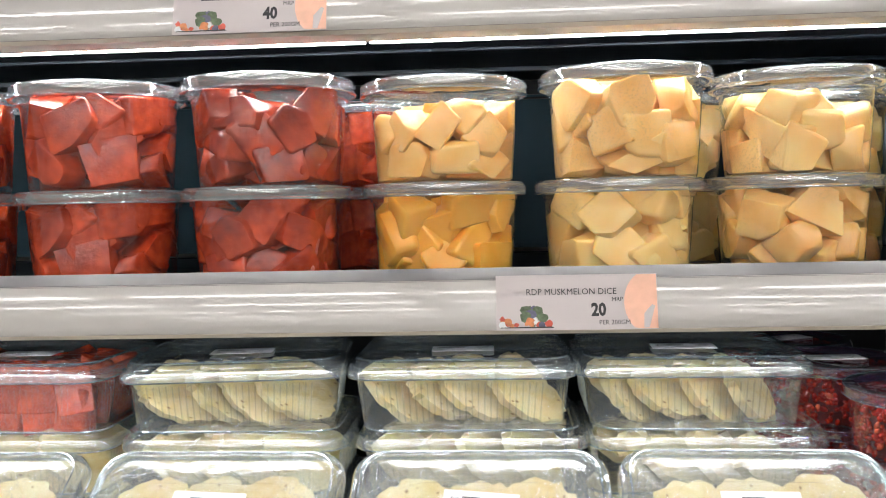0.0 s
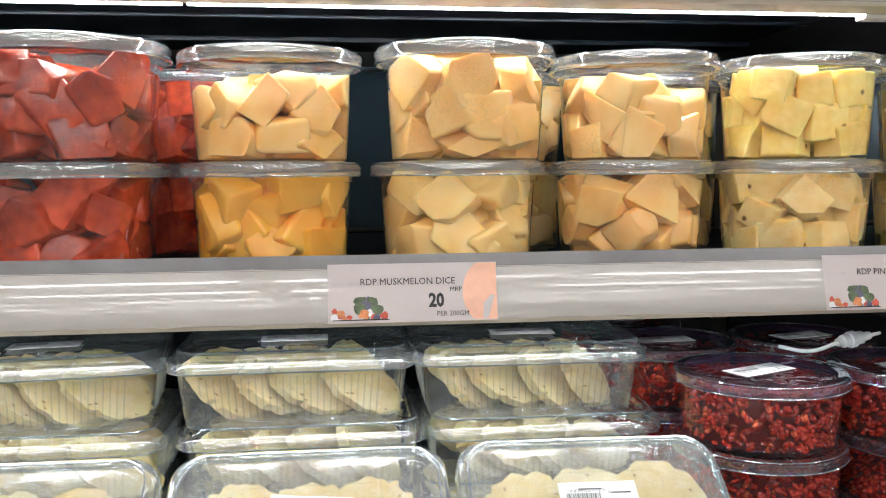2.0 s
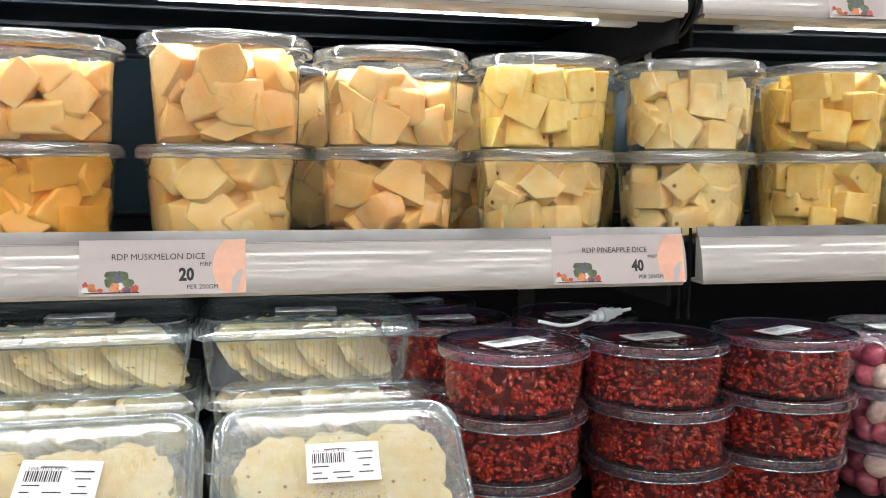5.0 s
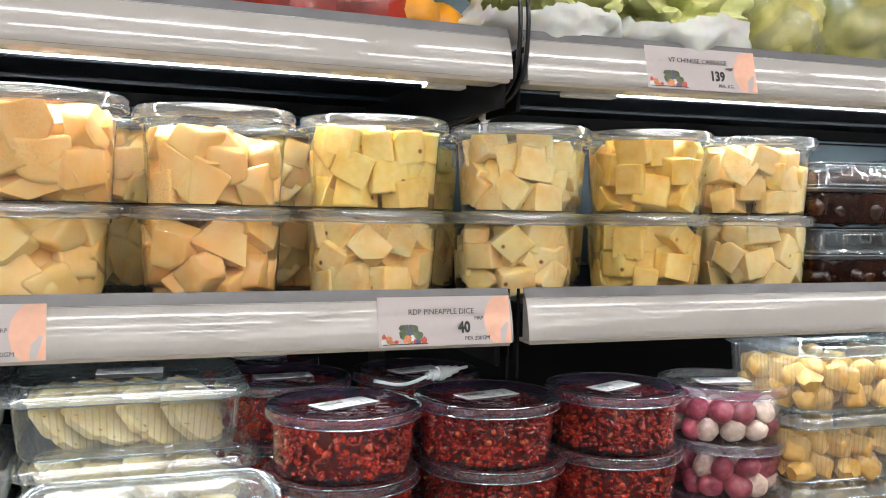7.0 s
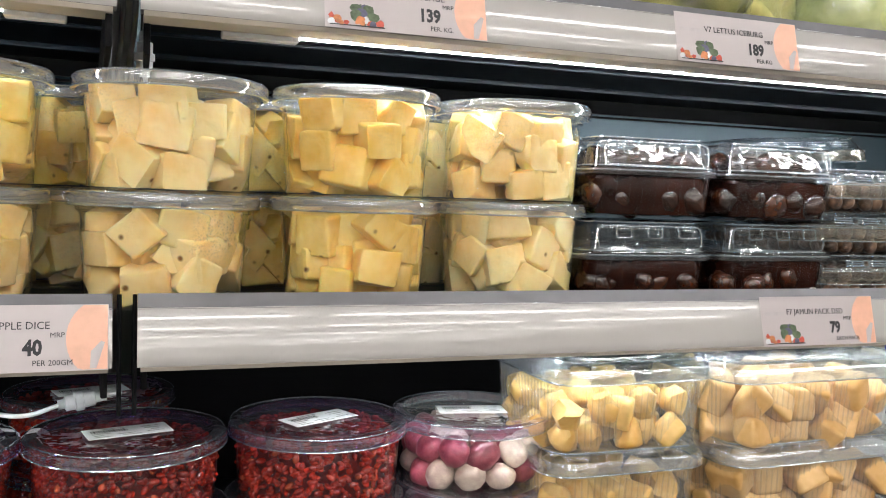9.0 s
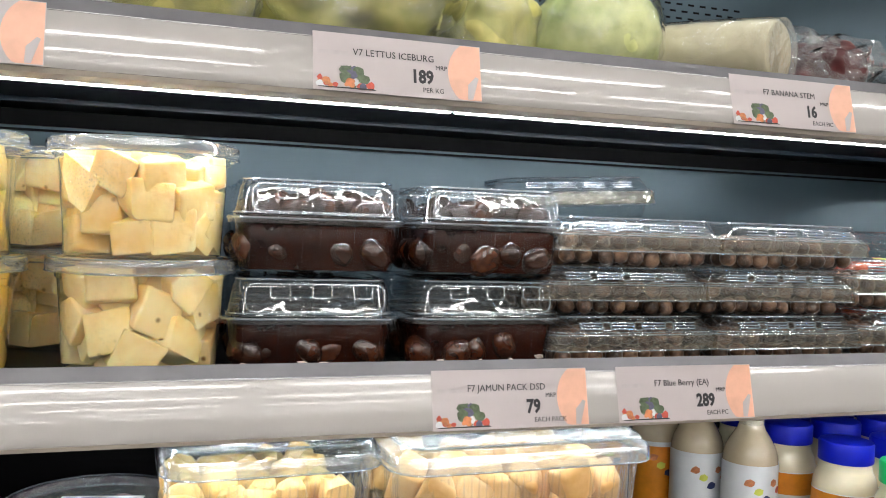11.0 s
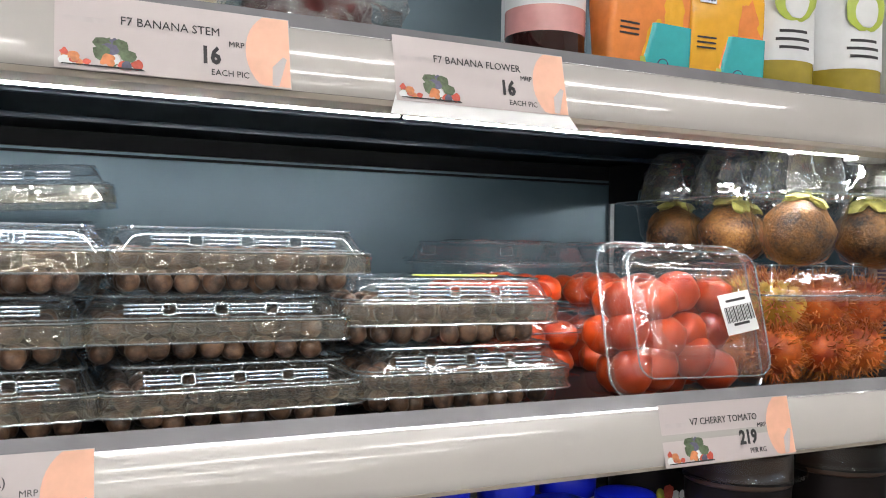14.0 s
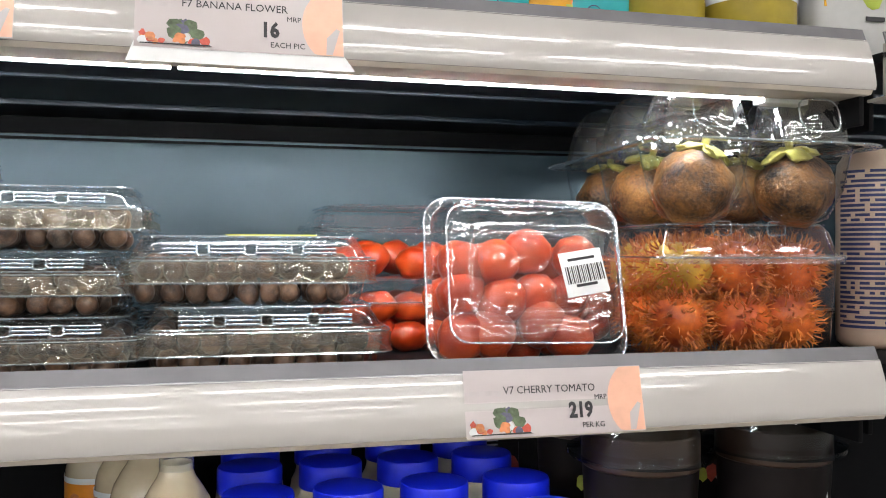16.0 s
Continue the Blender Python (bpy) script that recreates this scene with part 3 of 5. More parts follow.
HOOPS = [mesh_of(hoop(r, z, t), "lid_edge", SHARP) for r, z, t in ((0.0607, 0.0653, 0.0006), (0.0585, 0.0741, 0.0005))]
rng = random.Random(11)
FRUIT = {"melon": MELON, "musk": MUSK, "mango": MANGO, "honey": HONEY, "pine": PINE, "pale": PINEPALE}
FILLED = {}
for key, mt in FRUIT.items():
    for k in range(6):
        pieces = packing(rng, 38 if key in ("pine", "pale") else 33, (0.0665, 0.067, 0.0655, 0.066, 0.067, 0.059)[k], key in ("pine", "pale"))
        FILLED[key, k] = [(mesh_of(bm, "fruit_piece", mt), p) for bm, p in pieces]
WORDS = {"melon": "red watermelon", "musk": "pale orange muskmelon", "mango": "deep yellow melon", "honey": "pale yellow melon", "pine": "yellow pineapple", "pale": "pale pineapple"}


def fruit_tub(case, s, d, z, kind, seed, full=0, turn=0.0, wide=1.0, tall=1.0):
    ob = thing("fruit_tub", at(case, s, d, z, turn) @ Matrix.Diagonal((wide, wide, tall, 1)), "clear round lidded tub of %s pieces" % WORDS[kind], "fruit tub", "tubs of cut fruit")
    part("cup", CUP, None, ob)
    part("lid", TOP, None, ob)
    part("lid_rim", RIM, None, ob)
    for me in HOOPS:
        part("lid_edge", me, None, ob)
    for me, p in FILLED[kind, 5 if full else seed % 5]:
        part("fruit_piece", me, None, ob, m=Matrix.Translation(p))
    return ob



Z0 = 1.2492
TUBS = (("A", -0.910, 0.075, "melon", "melon", 0, 0), ("A", -0.774, 0.078, "melon", "melon", 0.003, -0.006), ("A", -0.637, 0.066, "melon", "melon", 0.004, -0.004),
        ("A", -0.500, 0.064, "mango", "musk", 0.001, 0.0), ("A", -0.368, 0.069, "honey", "musk", 0.005, -0.006), ("A", -0.2375, 0.073, "musk", "musk", 0.002, -0.002),
        ("A", -0.1065, 0.074, "pale", "pine", 0.001, 0.001), ("A", 0.0265, 0.077, "pale", "pale", 0.003, -0.003), ("B", 0.153, 0.072, "pine", "pine", 0.0, 0.0), ("B", 0.281, 0.086, "pale", "pale", 0.0, 0.0))
WIDE = (1.09, 1.09, 1.09, 1.04, 1.06, 1.02, 1.03, 1.04, 0.99, 1.0)
TALL = (1.07, 1.07, 1.07, 1.0, 1.06, 1.0, 1.0, 1.0, 1.0, 1.0)
for i, (case, s, d, low, high, ds, dd) in enumerate(TUBS):
    fruit_tub(case, s, d, Z0, low, 100 + i, turn=37 * i, wide=WIDE[i] - 0.01)
    fruit_tub(case, s + ds, d + dd, Z0 + H_TUB + 0.0002, high, 200 + i, turn=61 * i, full=i in (3, 5), wide=WIDE[i], tall=TALL[i])
for i, (case, s, d, low, high) in enumerate((("A", -0.84, 0.205, "melon", "melon"), ("A", -0.572, 0.2, "melon", "melon"), ("A", -0.31, 0.2, "honey", "musk"), ("A", -0.165, 0.21, "musk", "musk"), ("A", -0.035, 0.205, "pale", "pine"), ("B", 0.095, 0.2, "pine", "pine"), ("B", 0.225, 0.215, "pale", "pale"))):
    fruit_tub(case, s, d, Z0, low, 300 + i)
    fruit_tub(case, s, d, Z0 + H_TUB + 0.0002, high, 400 + i)


# ---- clamshell packs ----
def pile(rng, w, d, h0, h1, step, meshes, parent, name, jitter=0.3, lim=400):
    """Loose pieces laid in rows and layers inside a pack."""
    n = 0
    z = h0
    while z <= h1 + 1e-6:
        y = -d / 2
        while y <= d / 2 + 1e-6:
            x = -w / 2
            while x <= w / 2 + 1e-6 and n < lim:
                part(name, rng.choice(meshes), None, parent, m=pose(x + step * jitter * rng.uniform(-1, 1) * 0.5, y + step * jitter * rng.uniform(-1, 1) * 0.5, z + step * jitter * rng.uniform(-1, 1) * 0.3, rng.uniform(0, 360), rng.uniform(0, 360), rng.uniform(0, 360)))
                n += 1
                x += step
            y += step
        z += step * 0.9


def clam_meshes(w, d, h, flange, ribs):
    """Base, lid and hinge bars of a clear clamshell; flange is the height of its rim."""
    base = loft([(w * 0.8, d * 0.8, 0.006, 0.001), (w * 0.84, d * 0.84, 0.008, 0.0), (w * 0.88, d * 0.88, 0.012, 0.004), (w * 0.93, d * 0.93, 0.014, flange - 0.003), (w * 0.94, d * 0.94, 0.014, flange - 0.001), (w, d, 0.016, flange - 0.001), (w, d, 0.016, flange)], True)
    lid = loft([(w * 1.0, d * 1.0, 0.016, flange - 0.004), (w * 1.005, d * 1.005, 0.016, flange + 0.0006), (w * 0.95, d * 0.95, 0.014, flange + 0.001), (w * 0.93, d * 0.92, 0.014, flange + 0.004), (w * 0.88, d * 0.86, 0.012, h - 0.006), (w * 0.84, d * 0.8, 0.012, h - 0.001), (w * 0.8, d * 0.74, 0.012, h), (w * 0.6, d * 0.5, 0.012, h - 0.001)], False, True)
    bars = [(k - (ribs - 1) / 2) * w * 0.62 / max(1, ribs - 1) for k in range(ribs)]
    rim = wire(w * 1.004, d * 1.004, 0.016, flange - 0.0005, 0.0008)
    crown = wire(w * 0.85, d * 0.81, 0.012, h - 0.0006, 0.0007)
    return mesh_of(base, "base", CLAM), mesh_of(lid, "lid", CLAMLID), bars, mesh_of(rim, "rim", SHARP), mesh_of(crown, "crown", SHARP)


JW, JD, JH = 0.12, 0.1, 0.0625
JB, JL, _, JR, JC = clam_meshes(JW, JD, JH, 0.0365, 3)


def upright(w, h, t, r):
    bm = wire(w, h, r, 0, t, 3)
    bmesh.ops.translate(bm, verts=bm.verts[:], vec=(0, h / 2, 0))
    return bm


JRIB = mesh_of(upright(0.013, 0.0095, 0.0006, 0.002), "rib", SHARP)
JFILL = mesh_of(loft([(JW * 0.82, JD * 0.82, 0.01, 0.0016), (JW * 0.85, JD * 0.85, 0.011, 0.006), (JW * 0.895, JD * 0.895, 0.012, 0.029), (JW * 0.87, JD * 0.87, 0.012, 0.0315)], True, True), "syrup", SYRUP)
JFRAME = mesh_of(upright(0.094, 0.0185, 0.0007, 0.006), "lid_frame", SHARP)
JLEDGE = mesh_of(wire(JW * 0.95, JD * 0.95, 0.014, 0.0395, 0.0006), "lid_ledge", SHARP)
rng = random.Random(3)
JFLUTE = mesh_of(block(0.0012, 0.0012, 0.028, 0.0004), "flute", CLAM)
JFRUIT = [mesh_of(blob(rng, 0.0128, (1, 0.88, 1.2), 3, 0.06), "jamun_fruit", JAMUN) for _ in range(4)]
SEEDBIT = [mesh_of(blob(rng, 0.005, (1, 1, 0.5), 1, 0.1), "white_bit", ONIONPALE) for _ in range(2)]


def jamun_pack(s, d, z, seed, turn=0.0):
    r = random.Random(seed)
    ob = thing("fruit_clamshell", at("B", s, d, z, turn), "clear hinged clamshell of dark jamun fruit", "clamshell pack", "jamun packs")
    part("base", JB, None, ob)
    part("lid", JL, None, ob)
    part("rim", JR, None, ob)
    part("crown", JC, None, ob)
    part("lid_frame", JFRAME, None, ob, m=pose(0.002, -JD * 0.445, 0.0405, 82))
    for x in (-0.022, 0.006, 0.034):
        part("rib", JRIB, None, ob, m=pose(x, -JD * 0.438, 0.0495, 80))
    part("lid_ledge", JLEDGE, None, ob)
    pile(r, JW * 0.72, JD * 0.66, 0.0135, 0.028, 0.0195, JFRUIT, ob, "fruit_piece", 0.4)
    part("syrup", JFILL, None, ob, "dark brown syrup")
    if z > Z0 + 0.01:
        for k in range(7):
            part("fruit_piece", r.choice(JFRUIT), None, ob, m=pose((k - 3) * 0.0125, (-0.026, 0.012, -0.012)[k % 3], 0.041 + 0.004 * (k % 2), r.uniform(0, 360), 90, 0))
    for k in range(6 if z < Z0 + 0.01 else 0):
        part("white_bit", r.choice(SEEDBIT), None, ob, m=pose(r.uniform(-0.045, 0.045), -JD * 0.4, r.uniform(0.003, 0.008)))
    for k in range(9):
        part("flute", JFLUTE, None, ob, m=pose((k - 4) * 0.0115, -JD * 0.432, 0.004, 7))
    return ob


for k, (s, d) in enumerate(((0.392, 0.1), (0.5165, 0.1), (0.395, 0.21), (0.52, 0.208))):
    for lv in range(2):
        jamun_pack(s + 0.003 * lv, d, Z0 + 0.0668 * lv, 40 + 2 * k + lv, 2.0 * (k % 3) - 2)

BW, BD, BH = 0.15, 0.112, 0.0372
BB, BL, _, _, BC = clam_meshes(BW, BD, BH, 0.0215, 4)
BRIB = mesh_of(upright(0.007, 0.006, 0.0007, 0.0015), "rib", SHARP)
# Bluish haze and strong gloss put the clear hinge's shine into these bars.
BNOTCH = mesh_of(block(0.019, 0.0014, 0.0016, 0.0006), "hinge_bar", clear("hinge_shine", tint=(0.5, 0.6, 0.75), haze=0.15, gloss=1.0, wavy=0.0, rough=0.1, base=0.6, gloss_tint=(0.8, 0.9, 1.0)))
BSKIRT = mesh_of(loft([(BW * 1.0, BD * 1.0, 0.016, 0.0125), (BW * 0.985, BD * 0.985, 0.016, 0.0235), (BW * 0.95, BD * 0.95, 0.014, 0.0245)]), "skirt", SKIRT)
BLINES = [mesh_of(wire(BW * q, BD * q, 0.016, z, t), "edge_line", SHARP) for q, z, t in ((1.004, 0.0122, 0.0007), (0.99, 0.0238, 0.0008), (0.955, 0.0256, 0.0005))]
BFRUIT = [mesh_of(blob(rng, 0.0068, (1, 1, 0.92), 2, 0.05), "blueberry", BERRY) for _ in range(4)]


def berry_pack(s, d, z, seed, turn=0.0, tilt=(0, 0), filled=True, tall=1.0):
    r = random.Random(seed)
    ob = thing("berry_clamshell", at("B", s, d, z, turn, *tilt) @ Matrix.Diagonal((1.02, 1, tall, 1)), "flat clear clamshell of brownish blue berries", "clamshell pack", "blueberry packs")
    part("base", BB, None, ob)
    part("lid", BL, None, ob)
    part("skirt", BSKIRT, None, ob)
    part("crown", BC, None, ob)
    for me in BLINES:
        part("edge_line", me, None, ob)
    for x in (-0.0405, -0.0135, 0.0135, 0.0405):
        for q in range(3):
            part("hinge_bar", BNOTCH, None, ob, m=pose(x, -BD * (0.452 - 0.007 * q), 0.0272 + 0.0021 * q))
    for x in (-0.027, 0.0, 0.027):
        part("rib", BRIB, None, ob, m=pose(x, -BD * 0.45, 0.027, 76))
    if filled:
        pile(r, BW * 0.78, BD * 0.74, 0.0075, 0.021, 0.0138, BFRUIT, ob, "berry", 0.4)
    return ob


for k, (s, n) in enumerate(((0.634, 3), (0.7765, 3), (0.921, 2))):
    for lv in range(n):
        top_pack = berry_pack(s + (0.004, -0.003, 0.006)[lv], 0.104 + (0, 0.004, -0.002)[lv], Z0 + 0.0001 + 0.0374 * lv * (1.13 if k == 2 else 1), 60 + 4 * k + lv, (1.5, -1.5, 2)[lv] - k, tall=1.13 if k == 2 else 1.0)
for lv in range(4):
    berry_pack(0.672 - 0.006 * lv, 0.226, Z0 + 0.0001 + 0.0374 * lv, 80 + lv, 3 if lv < 3 else -6, (0, 0) if lv < 3 else (0, -3), filled=lv != 3)
ob = part("sticker", block(0.055, 0.012, 0.0006, 0.0002), YELLOW, top_pack, "yellow strip sticker", m=pose(0.012, -0.02, BH + 0.0004))
for lv in range(2):
    berry_pack(0.80, 0.226, Z0 + 0.0001 + 0.0374 * lv, 90 + lv, 1)

# ---- cherry tomato packs, rambutan and mangosteen packs ----
TW, TD, TH = 0.129, 0.106, 0.066
TB, TL, TBARS, TR, TC = clam_meshes(TW, TD, TH, 0.046, 2)
TOMS = [mesh_of(blob(rng, 0.0148, (1, 1, 1.12), 3, 0.07), "cherry_tomato", TOMATO) for _ in range(3)]
TSTUD = mesh_of(lathe([(0.0, 0.003), (0.0045, 0.003), (0.006, 0.001), (0.0075, 0.0)], 16), "press_stud", CLAM)
TLIDPANEL = mesh_of(loft([(0.085, 0.062, 0.012, 0.0), (0.08, 0.057, 0.012, 0.0022), (0.07, 0.047, 0.01, 0.0022), (0.066, 0.043, 0.01, 0.0)]), "lid_panel", CLAMLID)


def tomato_pack(m, seed, sticker=False, full=True):
    r = random.Random(seed)
    ob = thing("tomato_clamshell", m, "clear clamshell of red cherry tomatoes" + (", leaning, with a barcode sticker" if sticker else ", lying flat"), "clamshell pack", "cherry tomato packs")
    part("base", TB, None, ob)
    part("lid", TL, None, ob)
    part("rim", TR, None, ob)
    part("crown", TC, None, ob)
    part("lid_panel", TLIDPANEL, None, ob, m=pose(0, 0, TH))
    for x, y in ((-0.058, 0.047), (0.058, 0.047)):
        part("press_stud", TSTUD, None, ob, m=pose(x, y, 0.047))
    for x in TBARS:
        part("rib", JRIB, None, ob, m=pose(x, TD * 0.43, 0.052, 90))
    pile(r, TW * 0.64, TD * 0.6, 0.017, 0.047 if full else 0.02, 0.0243, TOMS, ob, "tomato", 0.5)
    if sticker:
        st = part("sticker", block(0.028, 0.028, 0.0006, 0.0002), STICKER, ob, "white barcode sticker", m=pose(0.03, 0.0, TH + 0.0024, 0, 0, 10))
        x = -0.012
        k = 0
        while x < 0.012:
            w = (0.0006, 0.0012, 0.0004, 0.0009, 0.0005)[k % 5]
            bm = bmesh.new()
            bm.faces.new([bm.verts.new((a, b, 0.0009)) for a, b in ((x, -0.006), (x + w, -0.006), (x + w, 0.005), (x, 0.005))])
            part("barcode_bar", bm, INK, st, smooth=False)
            x += w + 0.0006
            k += 1
        for y, a in ((0.008, 0.009), (-0.0085, 0.007)):
            bm = bmesh.new()
            bm.faces.new([bm.verts.new((p, q, 0.0009)) for p, q in ((-a, y), (a, y), (a, y + 0.0018), (-a, y + 0.0018))])
            part("print_line", bm, INK, st, smooth=False)
    return ob


tomato_pack(at("B", 1.086, 0.09, Z0 + 0.0453, rz=-2, rx=75, ry=1), 7, True)
for k, (s, d) in enumerate(((1.03, 0.205), (1.165, 0.225))):
    for lv in range(2):
        tomato_pack(at("B", s - 0.004 * lv, d, Z0 + 0.0545 * lv, rz=4 - 3 * k) @ Matrix.Diagonal((1, 1, 0.82, 1)), 8 + 2 * k + lv, full=lv == 0)

RW, RD, RH = 0.148, 0.125, 0.095
RB, RL, _, RR, RC = clam_meshes(RW, RD, RH, 0.072, 2)


def rambutan(r, parent, m, mt):
    bm = blob(r, 0.0195, (1, 1, 1.12), 3, 0.06, 6)
    f = part("rambutan", bm, mt, parent, m=m)
    hm = bmesh.new()
    for k in range(300):
        u, v = r.uniform(-1, 1), r.uniform(0, 2 * math.pi)
        n = Vector((math.sqrt(1 - u * u) * math.cos(v), math.sqrt(1 - u * u) * math.sin(v), u))
        t = n.cross(Vector((r.uniform(-1, 1), r.uniform(-1, 1), r.uniform(-1, 1)))).normalized()
        b = n.cross(t)
        p0 = n * 0.02
        p1 = p0 + n * 0.005 + t * r.uniform(-0.003, 0.003)
        p2 = p1 + n * 0.004 + t * r.uniform(-0.007, 0.007) + b * r.uniform(-0.006, 0.006)
        w = 0.0007
        q = [hm.verts.new(p) for p in (p0 + t * w, p0 - t * w * 0.5 + b * w, p0 - t * w * 0.5 - b * w, p1 + t * w * 0.7, p1 - t * w * 0.4 + b * w * 0.7, p1 - t * w * 0.4 - b * w * 0.7, p2)]
        for i, j in ((0, 1), (1, 2), (2, 0)):
            hm.faces.new((q[i], q[j], q[j + 3], q[i + 3]))
            hm.faces.new((q[i + 3], q[j + 3], q[6]))
    part("hair", hm, HAIR, f, kind="stuff")


ram = thing("rambutan_clamshell", at("B", 1.258, 0.11, Z0, rz=-6), "clear clamshell of hairy red and yellow rambutan", "clamshell pack")
part("base", RB, None, ram)
part("lid", RL, None, ram)
part("rim", RR, None, ram)
part("crown", RC, None, ram)
for x in (-0.02, 0.02):
    part("rib", JRIB, None, ram, m=pose(x, -RD * 0.43, 0.087, 90))
part("lid_band", block(RW * 0.9, 0.002, 0.007, 0.0006), CLAMLID, ram, m=pose(0, -RD * 0.505, 0.067))
r = random.Random(21)
k = 0
for z in (0.026, 0.064):
    for y in (-0.034, 0.006, 0.042):
        for x in (-0.042, 0.0, 0.042):
            k += 1
            rambutan(r, ram, pose(x + r.uniform(-0.003, 0.003), y + r.uniform(-0.003, 0.003), z + r.uniform(-0.002, 0.002), r.uniform(0, 360), r.uniform(0, 360), r.uniform(0, 360)), RAMBY if (z > 0.05 and x < -0.01) else RAMBU)

mg = thing("mangosteen_clamshell", at("B", 1.254, 0.134, Z0 + RH + 0.0525, rz=-3, ry=0.6), "clear domed clamshell of brown mangosteens with green stalks", "clamshell pack")
SHARP_CLEAR = clear("faceted_clear", haze=0.012, gloss=1.6, wavy=0.3, rough=0.03, base=0.1)
MDOME = mesh_of(lathe([(0.0385, -0.001), (0.0365, 0.001), (0.0352, 0.012), (0.0305, 0.029), (0.0235, 0.0405), (0.018, 0.0455), (0.011, 0.0478), (0.0, 0.048)], 9), "dome", SHARP_CLEAR, False)
MCUP = mesh_of(lathe([(0.0, -0.053), (0.013, -0.0525), (0.022, -0.0485), (0.0315, -0.03), (0.036, -0.007), (0.0385, -0.001)], 28), "hollow", CLAM)
# Bright wire loop added to draw the highlight on each dome's front.
MEDGE = mesh_of(upright(0.03, 0.024, 0.0006, 0.008), "dome_edge", SHARP)
MFRUIT = [mesh_of(blob(r, 0.0268, (1, 1, 0.95), 3, 0.09), "mangosteen", MANG) for _ in range(3)]
for ix in (-1, 1):
    for iy in (-1, 0, 1):
        px, py = ix * 0.0385, iy * 0.075
        part("hollow", MCUP, None, mg, m=pose(px, py, 0))
        part("dome", MDOME, None, mg, m=pose(px, py, 0, 0, 0, 18 + 7 * ix))
        part("dome_edge", MEDGE, None, mg, m=pose(px, py - 0.0318, 0.009, 72))
        fr = part("mangosteen", r.choice(MFRUIT), None, mg, m=pose(px, py, -0.0283, r.uniform(-15, 15), r.uniform(-15, 15), r.uniform(0, 360)))
        for a in range(4):
            part("sepal", blob(r, 0.0095, (1, 0.8, 0.34), 2, 0.25), SEPAL, fr, m=pose(0.0115 * math.cos(a * 1.57), 0.0115 * math.sin(a * 1.57), 0.0255, 0, 24, math.degrees(a * 1.57)))
        part("stalk", lathe([(0.0035, 0.026), (0.0026, 0.031), (0.003, 0.035), (0.0, 0.0355)], 10), SEPAL, fr)
part("rim", loft([(0.16, 0.231, 0.02, -0.0012), (0.17, 0.241, 0.024, -0.0012), (0.17, 0.241, 0.024, 0.0006), (0.152, 0.223, 0.02, 0.0006)]), CLAMLID, mg)
part("edge_line", wire(0.17, 0.241, 0.024, 0, 0.0007), SHARP, mg)

# ---- neighbours in the next bay ----
can = thing("drink_can", at("B", 1.404, 0.115, Z0), "beige tall can with dark blue print", "can")
part("body", lathe([(0.0, 0.0), (0.022, 0.0), (0.0265, 0.004), (0.0275, 0.01), (0.0275, 0.138), (0.0265, 0.146), (0.0225, 0.152), (0.0228, 0.155), (0.021, 0.156), (0.0205, 0.153), (0.0, 0.153)], 32), BEIGE, can)
for k in range(33):
    bm = lathe([(0.02765, 0.0), (0.02765, 0.0022)], 48)
    word = random.Random(k)
    bmesh.ops.delete(bm, geom=[f for f in bm.faces if f.calc_center_median().y > 0.004 or f.calc_center_median().x > 0.004 + 0.004 * (k * 7 % 3) or word.random() < 0.14], context="FACES")
    part("print_line", bm, NAVY, can, m=pose(0, 0, 0.016 + 0.0038 * k))
bm = lathe([(0.0278, 0.07), (0.0278, 0.09), (0.0278, 0.11), (0.0278, 0.13), (0.0278, 0.143)], 48)
bmesh.ops.delete(bm, geom=[f for f in bm.faces if f.calc_center_median().x < 0.022 - 0.12 * (f.calc_center_median().z - 0.07)], context="FACES")
part("print_field", bm, ROYAL, can, "royal blue slanting field")
tall = thing("drink_pack", at("B", 1.42, 0.035, Z0), "blue and orange tall drink pack", "pack")
part("body", block(0.05, 0.05, 0.125, 0.004), BEIGE, tall)
part("band", block(0.0506, 0.0506, 0.045, 0.003), ROYAL, tall, "royal blue band", m=pose(0, 0, 0.05))
part("neck", lathe([(0.018, 0.124), (0.012, 0.14), (0.012, 0.155), (0.0, 0.155)], 20), ROYAL, tall)

# ---- lower shelf: boxes of pineapple rings ----
XW, XD, XH = 0.197, 0.155, 0.062


def ribs(w, d, z0, z1, wt, dt, step=0.0052):
    """Fine upright ribs round the front and sides of a tapered box."""
    bm = bmesh.new()

    def rib(p0, p1, side):
        u = Vector((0.0007, 0, 0)) if side == "f" else Vector((0, 0.0007, 0))
        o = Vector((0, -0.0009, 0)) if side == "f" else Vector((math.copysign(0.0009, p0[0]), 0, 0))
        a, b = Vector(p0), Vector(p1)
        v = [bm.verts.new(q) for q in (a - u, a + o, a + u, b - u, b + o, b + u)]
        bm.faces.new((v[0], v[1], v[4], v[3])), bm.faces.new((v[1], v[2], v[5], v[4]))
    k = -w / 2 + 0.018
    while k < w / 2 - 0.017:
        rib((k, -d / 2, z0), (k * wt / w, -dt / 2, z1), "f")
        k += step
    k = -d / 2 + 0.018
    while k < d / 2 - 0.017:
        for sx in (-1, 1):
            rib((sx * w / 2, k, z0), (sx * wt / 2, k * dt / d, z1), "s")
        k += step
    return bm


